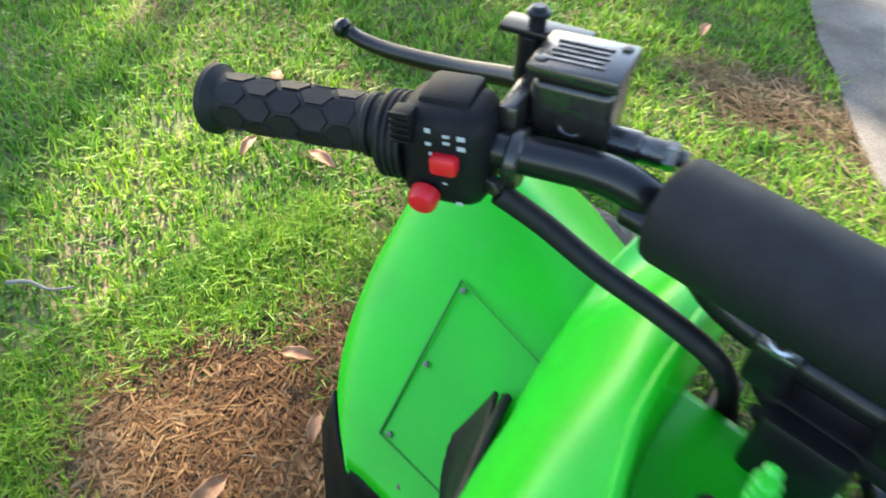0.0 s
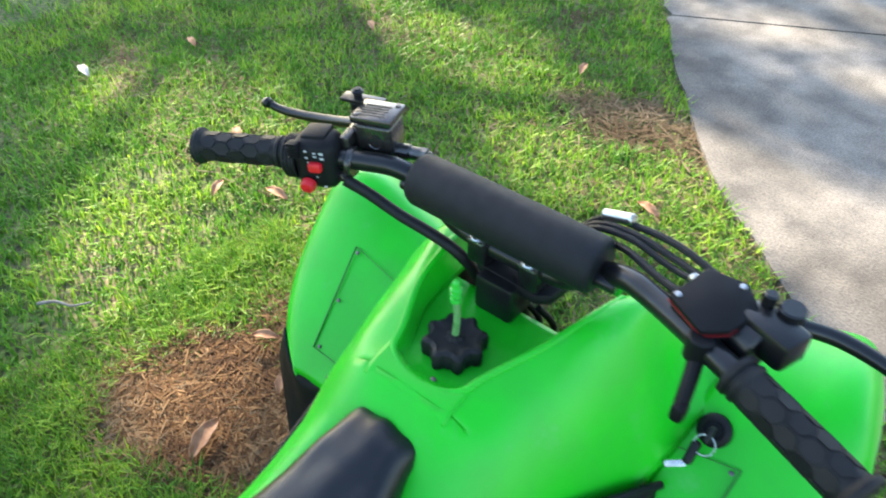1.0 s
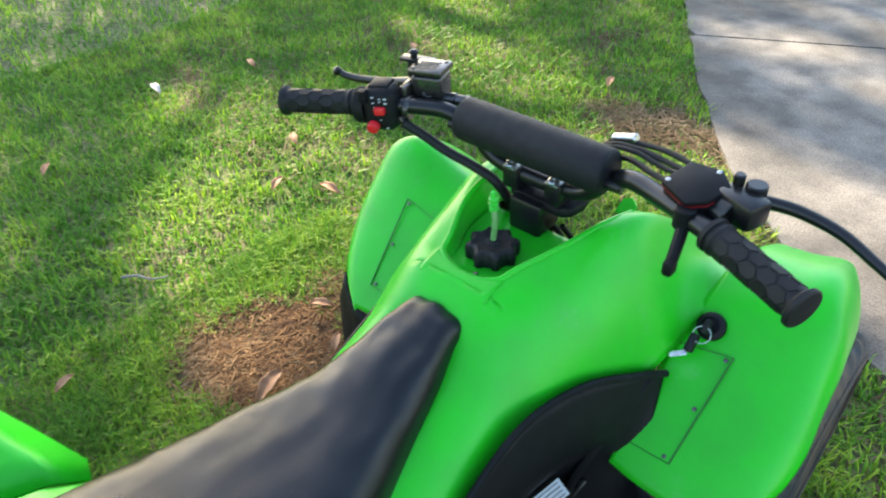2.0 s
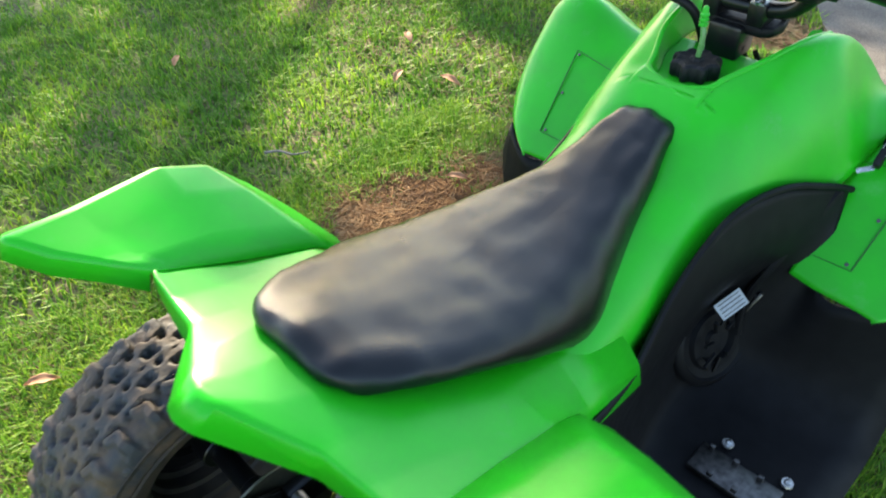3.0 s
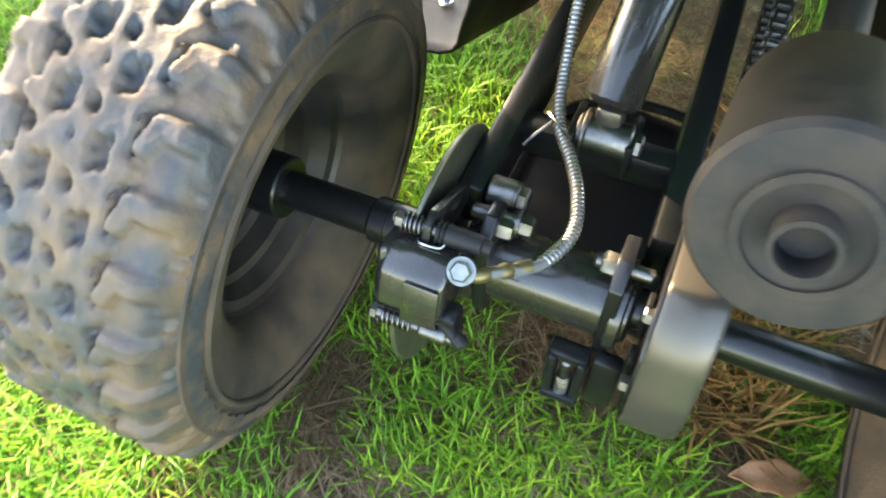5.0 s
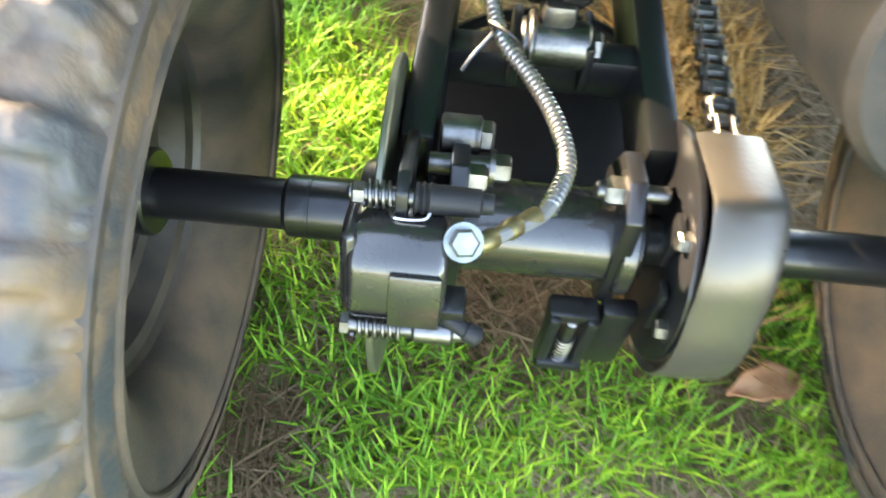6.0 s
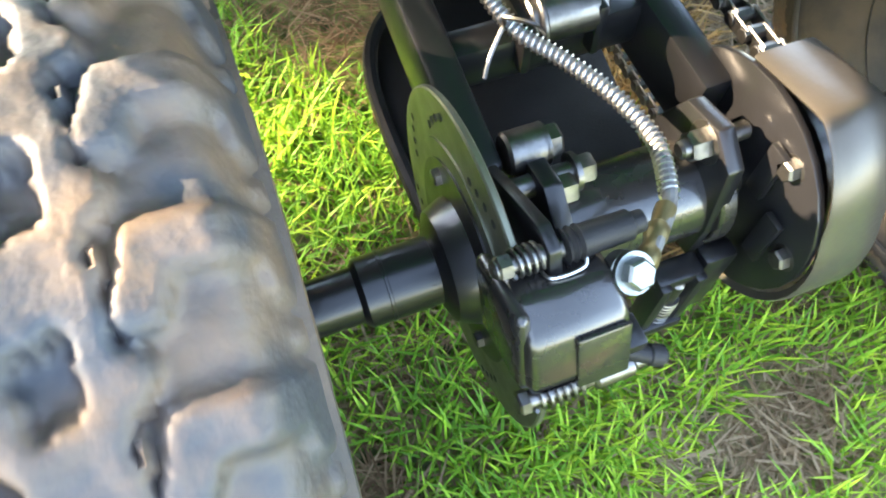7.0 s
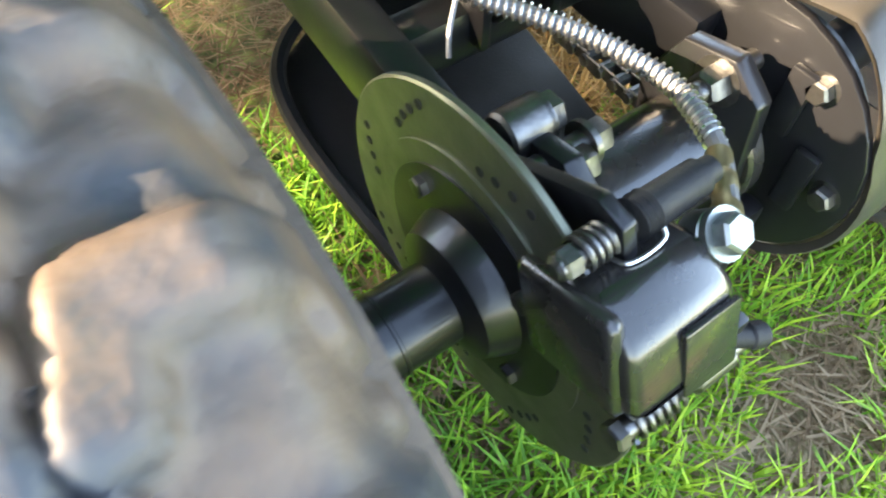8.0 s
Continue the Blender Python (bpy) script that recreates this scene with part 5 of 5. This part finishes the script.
for _s, _x in ((1, 0.030), (-1, -0.062)):
    part("carrier_lug", prism([(-0.028, A - 0.03), (0.0, A - 0.036), (0.030, A - 0.02), (0.036, A + 0.02), (0.020, A + 0.052), (-0.006, A + 0.058), (-0.024, A + 0.045), (-0.030, A)], "x", _x - 0.005, _x + 0.005, 0.0015), PAINTED, carrier, "black steel carrier plate")
    part("bolt", join(hexbolt((_x - 0.005 if _s > 0 else _x + 0.005, -0.002, A + 0.044), (-1 if _s > 0 else 1, 0, 0), 0.0085, 0.010, 0.012), rod((_x - 0.02 * _s, -0.002, A + 0.044), (_x + 0.02, -0.002, A + 0.044), 0.005)), DARKSTEEL, carrier, "dark hex bolt")
part("pivot_lug", join(rod((-0.074, 0.022, A + 0.050), (-0.052, 0.022, A + 0.050), 0.011), hexbolt((-0.053, 0.022, A + 0.050), (1, 0, 0), 0.009, 0.008, 0.011), hexbolt((-0.044, 0.004, A + 0.046), (1, 0, 0), 0.008, 0.009, 0.010), rod((-0.08, 0.004, A + 0.046), (-0.044, 0.004, A + 0.046), 0.006)), DARKSTEEL, carrier)

# sprocket guard, sprocket and chain
GX0, GX1, GR = 0.058, 0.095, 0.0715
arc = [(0.022, 0.294), (0.0, 0.2985), (-0.022, 0.3025), (-0.029, 0.3030), (-0.034, 0.3005)]
for k in range(20):
    a = radians(118 + 154 * k / 19)
    rr = GR + 0.013 * max(0.0, 1 - k / 4)
    arc.append((-0.003 + rr * math.cos(a), A - 0.006 + rr * math.sin(a)))
guard_v, guard_f = [], []
for y_, z_ in arc:
    y2, z2 = y_ * 0.95, A + (z_ - A) * 0.95
    guard_v += [(GX0, y_, z_), (GX0 + 0.003, y_ * 1.02, A + (z_ - A) * 1.02), (GX1 - 0.004, y_ * 1.02, A + (z_ - A) * 1.02), (GX1, y_ * 0.99, A + (z_ - A) * 0.99), (GX1 - 0.003, y2, z2), (GX0 + 0.003, y2, z2)]
for i in range(24):
    for k in range(6):
        guard_f.append((i * 6 + k, i * 6 + (k + 1) % 6, (i + 1) * 6 + (k + 1) % 6, (i + 1) * 6 + k))
guard_f += [tuple(range(6)), tuple(24 * 6 + k for k in range(6))]
guard = part("sprocket_guard", (guard_v, guard_f), GUARDM, bike, "curved satin metal sprocket guard, toned warm for sun and reflections", 40)
part("guard_plate", prism([(GR * 0.98 * math.cos(radians(40 + 240 * k / 20)), A + GR * 0.98 * math.sin(radians(40 + 240 * k / 20))) for k in range(21)], "x", GX0 - 0.0022, GX0 + 0.002, 0.0008), PAINTED, guard)
for _y, _z in ((-0.032, 0.272), (-0.058, 0.226)):
    part("bolt", join(hexbolt((GX0 - 0.002, _y, _z), (-1, 0, 0), 0.006, 0.006, 0.008)), DARKSTEEL, guard)
    part("strap", join(box(GX0 - 0.006, _y * 0.75, A + (_z - A) * 0.75, 0.004, 0.012, 0.035, 0.001)), PAINTED, guard)
sprocket = part("sprocket", spin((0.074, 0, A), (1, 0, 0), [(0, 0.030), (0, 0.056), (0.005, 0.056), (0.005, 0.030)], 36, close=True), DARKSTEEL, bike)


def chain_run(y0, z0, y1, z1, x):
    n = int(math.hypot(y1 - y0, z1 - z0) / 0.0127)
    ang = math.degrees(math.atan2(z1 - z0, y1 - y0))
    outs = []
    for k in range(n):
        t = (k + 0.5) / n
        m = pose(x, y0 + (y1 - y0) * t, z0 + (z1 - z0) * t, ang, 0, 0)
        o = 0.0045 if k % 2 else 0.0065
        for s in (-1, 1):
            outs.append(moved(box(s * o, 0, 0, 0.0016, 0.0165, 0.0095, 0.0007, 1), m))
        outs.append(moved(rod((-0.0085, 0.0063, 0), (0.0085, 0.0063, 0), 0.0042, 8, 0.0004), m))
    return join(*outs)


part("chain", chain_run(0.02, 0.280, 0.50, 0.288, 0.080), DARKSTEEL, bike, "oily steel drive chain, upper run", 30)
part("chain", chain_run(0.02, 0.170, 0.50, 0.180, 0.080), DARKSTEEL, bike, "oily steel drive chain, lower run", 30)

# swingarm with skid plate
arm = part("swingarm", join(
    moved(box(0, 0, 0, 0.020, 0.42, 0.045, 0.004), pose(-0.079, 0.225, 0.272, 4, 0, -2)),
    moved(box(0, 0, 0, 0.020, 0.42, 0.045, 0.004), pose(0.042, 0.235, 0.268, 4, 0, 2)),
    box(-0.018, 0.098, 0.262, 0.12, 0.022, 0.030, 0.006), rod((-0.08, 0.43, 0.285), (0.045, 0.43, 0.285), 0.022)), PAINTED, bike, "black steel box-section swingarm")
for _x in (-0.036, 0.006):
    part("shock_bracket", box(_x, 0.096, 0.276, 0.006, 0.036, 0.034, 0.002), PAINTED, arm)
SKID = [(-0.092, 0.030), (-0.06, 0.035), (0.068, 0.035), (0.088, 0.20), (0.055, 0.265), (-0.02, 0.275), (-0.074, 0.245), (-0.095, 0.19), (-0.096, 0.09)]
part("skid_plate", moved(prism(SKID, "z", 0.0, 0.004, 0.0015), pose(0, 0.0, 0.128, 4, 0, 0)), BLACK_PLASTIC, arm, "dark bent skid plate")
part("skid_rim", moved(pipe([(x, y, 0.010) for x, y in SKID[:1] + SKID[:2:-1]], 0.0055, 8), pose(0, 0.0, 0.128, 4, 0, 0)), BLACK_PLASTIC, arm)
adj = part("adjuster_block", join(box(0.002, -0.040, A - 0.055, 0.008, 0.016, 0.062, 0.003), box(0.024, -0.040, A - 0.055, 0.008, 0.016, 0.062, 0.003), box(0.013, -0.040, A - 0.082, 0.030, 0.020, 0.010, 0.003), box(0.013, -0.036, A - 0.028, 0.030, 0.016, 0.010, 0.003)), PAINTED, bike, "black slotted chain adjuster frame")
part("adjuster_plate", box(0.040, -0.034, A - 0.055, 0.022, 0.014, 0.066, 0.004), PAINTED, adj)
part("adjuster_screw", rod((0.013, -0.042, A - 0.08), (0.013, -0.042, A - 0.030), 0.004), DARKSTEEL, adj)
part("adjuster_spring", coil([(0.013, -0.042, A - 0.078), (0.013, -0.042, A - 0.05)], 0.0054, 0.001, 7), DARKSTEEL, adj)

# shock absorber
shock = part("shock_body", join(rod((-0.016, 0.103, 0.303), (-0.002, 0.24, 0.44), 0.0205, 28, 0.004), rod((-0.002, 0.24, 0.44), (0.004, 0.30, 0.50), 0.012)), GLOSS, bike, "grey-black rear shock absorber")
part("shock_eye", join(rod((-0.034, 0.092, 0.284), (0.006, 0.092, 0.284), 0.014, 24), box(-0.014, 0.102, 0.298, 0.020, 0.026, 0.026, 0.005), rod((-0.030, 0.092, 0.284), (-0.026, 0.092, 0.284), 0.018, 24), hexbolt((0.006, 0.092, 0.284), (1, 0, 0), 0.009, 0.008)), DARKSTEEL, shock)

# disc brake
DX = -0.099
disc_prof = [(0, 0.052), (0, 0.0905), (0.0008, 0.0915), (0.0032, 0.0915), (0.004, 0.0905), (0.004, 0.052)]
disc = part("brake_disc", spin((DX - 0.002, 0, A), (1, 0, 0), disc_prof, 72, close=True), DISC, bike, "drilled steel brake disc", 30)
part("disc_step", spin((DX - 0.003, 0, A), (1, 0, 0), [(0, 0.054), (0, 0.066), (0.001, 0.066), (0.001, 0.054)], 64, close=True), DISC, disc)
# near-black discs on the face paint the shade inside the drilled holes
hole_mat = mat("hole_shade", (0.01, 0.01, 0.01), 0.7, bump=0)
for g in range(8):
    for k in range(4):
        a = radians(45 * g + 6.2 * k)
        rr = 0.0725 + 0.0032 * k
        y_, z_ = rr * math.cos(a), A + rr * math.sin(a)
        part("drilled_hole", spin((DX - 0.0024, y_, z_), (-1, 0, 0), [(0, 0.0022), (0.0002, 0.0022), (0.0003, 0.0016), (0.0001, 0.0001)], 10), hole_mat, disc)
hub = part("disc_hub", join(spin((DX - 0.004, 0, A), (1, 0, 0), [(0, 0.018), (0, 0.056), (0.005, 0.056), (0.005, 0.018)], 48, close=True), spin((DX - 0.020, 0, A), (1, 0, 0), [(0, 0.0195), (0.004, 0.030), (0.010, 0.033), (0.018, 0.036)], 40)), PAINTED, bike, "black disc hub")
for k in range(4):
    a = radians(45 + 90 * k)
    part("hub_bolt", hexbolt((DX - 0.004, 0.046 * math.cos(a), A + 0.046 * math.sin(a)), (-1, 0, 0), 0.005, 0.004), DARKSTEEL, hub)

CM = Matrix.Translation((-0.0865, -0.066, 0.280)) @ pose(0, 0, 0, -20, 0, 0)
cal = part("brake_caliper", moved(join(prism([(-0.022, -0.014), (-0.019, -0.018), (0.018, -0.018), (0.022, 0.0), (0.020, 0.026), (-0.008, 0.026), (-0.020, 0.014)], "x", -0.023, 0.023, 0.005), box(-0.022, 0.006, 0.004, 0.008, 0.044, 0.044, 0.004)), CM), GLOSS, bike, "satin black cast brake caliper", 50)
part("caliper_pad_plate", moved(box(0.009, -0.0215, -0.004, 0.024, 0.003, 0.030, 0.0014), CM), GLOSS, cal)
part("pin_bolt", join(rod((-0.112, -0.048, 0.309), (-0.080, -0.048, 0.309), 0.0042), hexbolt((-0.104, -0.048, 0.309), (-1, 0, 0), 0.0055, 0.006)), DARKSTEEL, cal)
part("pin_spring", coil([(-0.104, -0.048, 0.309), (-0.092, -0.048, 0.309)], 0.0058, 0.0010, 4), DARKSTEEL, cal)
part("pin_boot", join(spin((-0.082, -0.048, 0.309), (1, 0, 0), [(0, 0.005), (0.001, 0.0078), (0.003, 0.0062), (0.0045, 0.0078), (0.006, 0.0062), (0.0075, 0.0078), (0.009, 0.0070), (0.030, 0.0066), (0.031, 0.0050), (0.036, 0.0048)], 20)), RUBBER, cal, "black rubber slide-pin boot")
part("caliper_bracket", prism([(-0.058, 0.300), (-0.052, 0.316), (-0.040, 0.318), (-0.010, 0.302), (0.010, 0.290), (0.008, 0.276), (-0.012, 0.276), (-0.044, 0.292)], "x", -0.090, -0.084, 0.0012), PAINTED, cal)
part("lower_pin", join(rod((-0.112, -0.088, 0.258), (-0.050, -0.088, 0.258), 0.0042), rod((-0.078, -0.088, 0.258), (-0.058, -0.088, 0.258), 0.0062), hexbolt((-0.108, -0.088, 0.258), (-1, 0, 0), 0.0055, 0.005), coil([(-0.106, -0.088, 0.258), (-0.084, -0.088, 0.258)], 0.0058, 0.0010, 6)), DARKSTEEL, cal)
part("lower_bracket", join(box(-0.078, -0.080, 0.254, 0.008, 0.018, 0.014, 0.002), box(-0.060, -0.080, 0.262, 0.012, 0.016, 0.030, 0.002)), PAINTED, cal)
part("bleed_nipple", join(rod((-0.064, -0.084, 0.268), (-0.050, -0.091, 0.264), 0.0040), spin((-0.054, -0.089, 0.265), (1, -0.35, -0.25), [(0, 0.003), (0.002, 0.0050), (0.008, 0.0050), (0.010, 0.003)], 16)), RUBBER, cal)
part("wire_clip", pipe([(-0.092, -0.050, 0.303), (-0.090, -0.058, 0.306), (-0.076, -0.058, 0.307), (-0.074, -0.052, 0.309)], 0.0008, 6), STEEL, cal)
BJ = Vector((-0.058, -0.067, 0.305))
bdir = Vector((0.10, -0.62, 0.78)).normalized()
banjo = part("banjo_bolt", join(hexbolt(BJ, bdir, 0.0068, 0.006, 0.0090), spin(BJ - bdir * 0.014, bdir, [(0, 0.007), (0.003, 0.0085), (0.010, 0.0085), (0.0115, 0.007)], 24)), ZINC, bike, "bright zinc banjo bolt")
HOSE = [BJ + Vector((0.006, 0.002, -0.005)), (-0.040, -0.055, 0.297), (-0.018, -0.033, 0.289), (-0.008, -0.003, 0.287), (-0.014, 0.028, 0.288), (-0.028, 0.056, 0.290), (-0.046, 0.083, 0.295),
        (-0.056, 0.12, 0.312), (-0.062, 0.18, 0.36), (-0.05, 0.26, 0.44)]
hose = part("brake_hose", pipe(HOSE, 0.0036, 10, 8), mat("grey_hose", (0.12, 0.12, 0.12), 0.5, bump=0.1), bike, "grey rubber brake hose")
part("hose_spring", coil(HOSE[2:], 0.0044, 0.0006, 105, 5), STEEL, hose, "steel spring wound round the hose")
part("hose_ferrule", join(spin(HOSE[0], Vector(HOSE[2]) - Vector(HOSE[0]), [(0, 0.004), (0.004, 0.0052), (0.010, 0.0052), (0.012, 0.0042), (0.018, 0.0042), (0.020, 0.0052), (0.026, 0.0052), (0.028, 0.0040), (0.034, 0.0048), (0.040, 0.0048)], 16)), mat("brass_ferrule", (0.16, 0.13, 0.06), 0.45, 0.8, bump=0.1), hose, "dull brass-coloured hose ferrule")
part("hose_clip", pipe([(-0.034, 0.068, 0.298), (-0.042, 0.066, 0.309), (-0.053, 0.076, 0.308), (-0.050, 0.082, 0.297), (-0.060, 0.074, 0.286), (-0.066, 0.066, 0.280)], 0.0012, 6), DARKSTEEL, hose)

# muffler and rear frame
MU = Vector((0.092, -0.080, 0.436))
mdir = Vector((0.06, 0.88, -0.32)).normalized()
muffler = part("muffler", join(spin(MU, mdir, [(0.002, 0.018), (0.0, 0.024), (0.002, 0.044), (0.006, 0.047), (0.012, 0.047), (0.014, 0.0455), (0.128, 0.0455), (0.134, 0.043), (0.146, 0.030), (0.156, 0.016)], 44)), HEAT, bike, "steel muffler with round end cap, coloured dark for the shade under the deck")
part("tail_pipe", spin(MU - mdir * 0.012, mdir, [(0.03, 0.010), (0.0, 0.011), (0.0, 0.0135), (0.02, 0.0135)], 28), HEAT, muffler)
part("end_ring", spin(MU - mdir * 0.002, mdir, [(0, 0.024), (0, 0.028), (0.004, 0.028), (0.004, 0.024)], 32, close=True), HEAT, muffler)
part("header_pipe", pipe([MU + mdir * 0.15, (0.11, 0.20, 0.37), (0.11, 0.36, 0.40), (0.09, 0.56, 0.38), (0.06, 0.66, 0.36)], 0.014), HEAT, muffler)
part("rear_frame", join(rod((-0.095, 0.012, 0.486), (0.075, 0.012, 0.489), 0.010), box(0.078, 0.02, 0.489, 0.03, 0.03, 0.006, 0.002), rod((-0.075, 0.012, 0.486), (-0.075, 0.03, 0.53), 0.008), pipe([(-0.075, 0.02, 0.52), (-0.075, 0.2, 0.46), (-0.07, 0.43, 0.33)], 0.012), pipe([(0.06, 0.02, 0.52), (0.06, 0.2, 0.46), (0.06, 0.43, 0.33)], 0.012),
     rod((0.0, 0.30, 0.50), (0.005, 0.30, 0.53), 0.012), pipe([(-0.07, 0.43, 0.33), (-0.06, 0.5, 0.22), (-0.06, 0.75, 0.2)], 0.012), pipe([(0.06, 0.43, 0.33), (0.06, 0.5, 0.22), (0.06, 0.75, 0.2)], 0.012), box(-0.005, 0.31, 0.505, 0.16, 0.02, 0.02, 0.004)), PAINTED, bike, "black tubular rear frame")
part("airbox", box(0.0, 0.30, 0.43, 0.11, 0.14, 0.10, 0.015, 3), BLACK_PLASTIC, bike, "black air box under the seat")
part("front_arm", join(pipe([(-0.07, 0.95, 0.24), (-0.22, 0.99, 0.225)], 0.012, steps=2), pipe([(0.07, 0.95, 0.24), (0.22, 0.99, 0.225)], 0.012, steps=2), box(0, 0.93, 0.27, 0.14, 0.10, 0.16, 0.01)), PAINTED, bike)
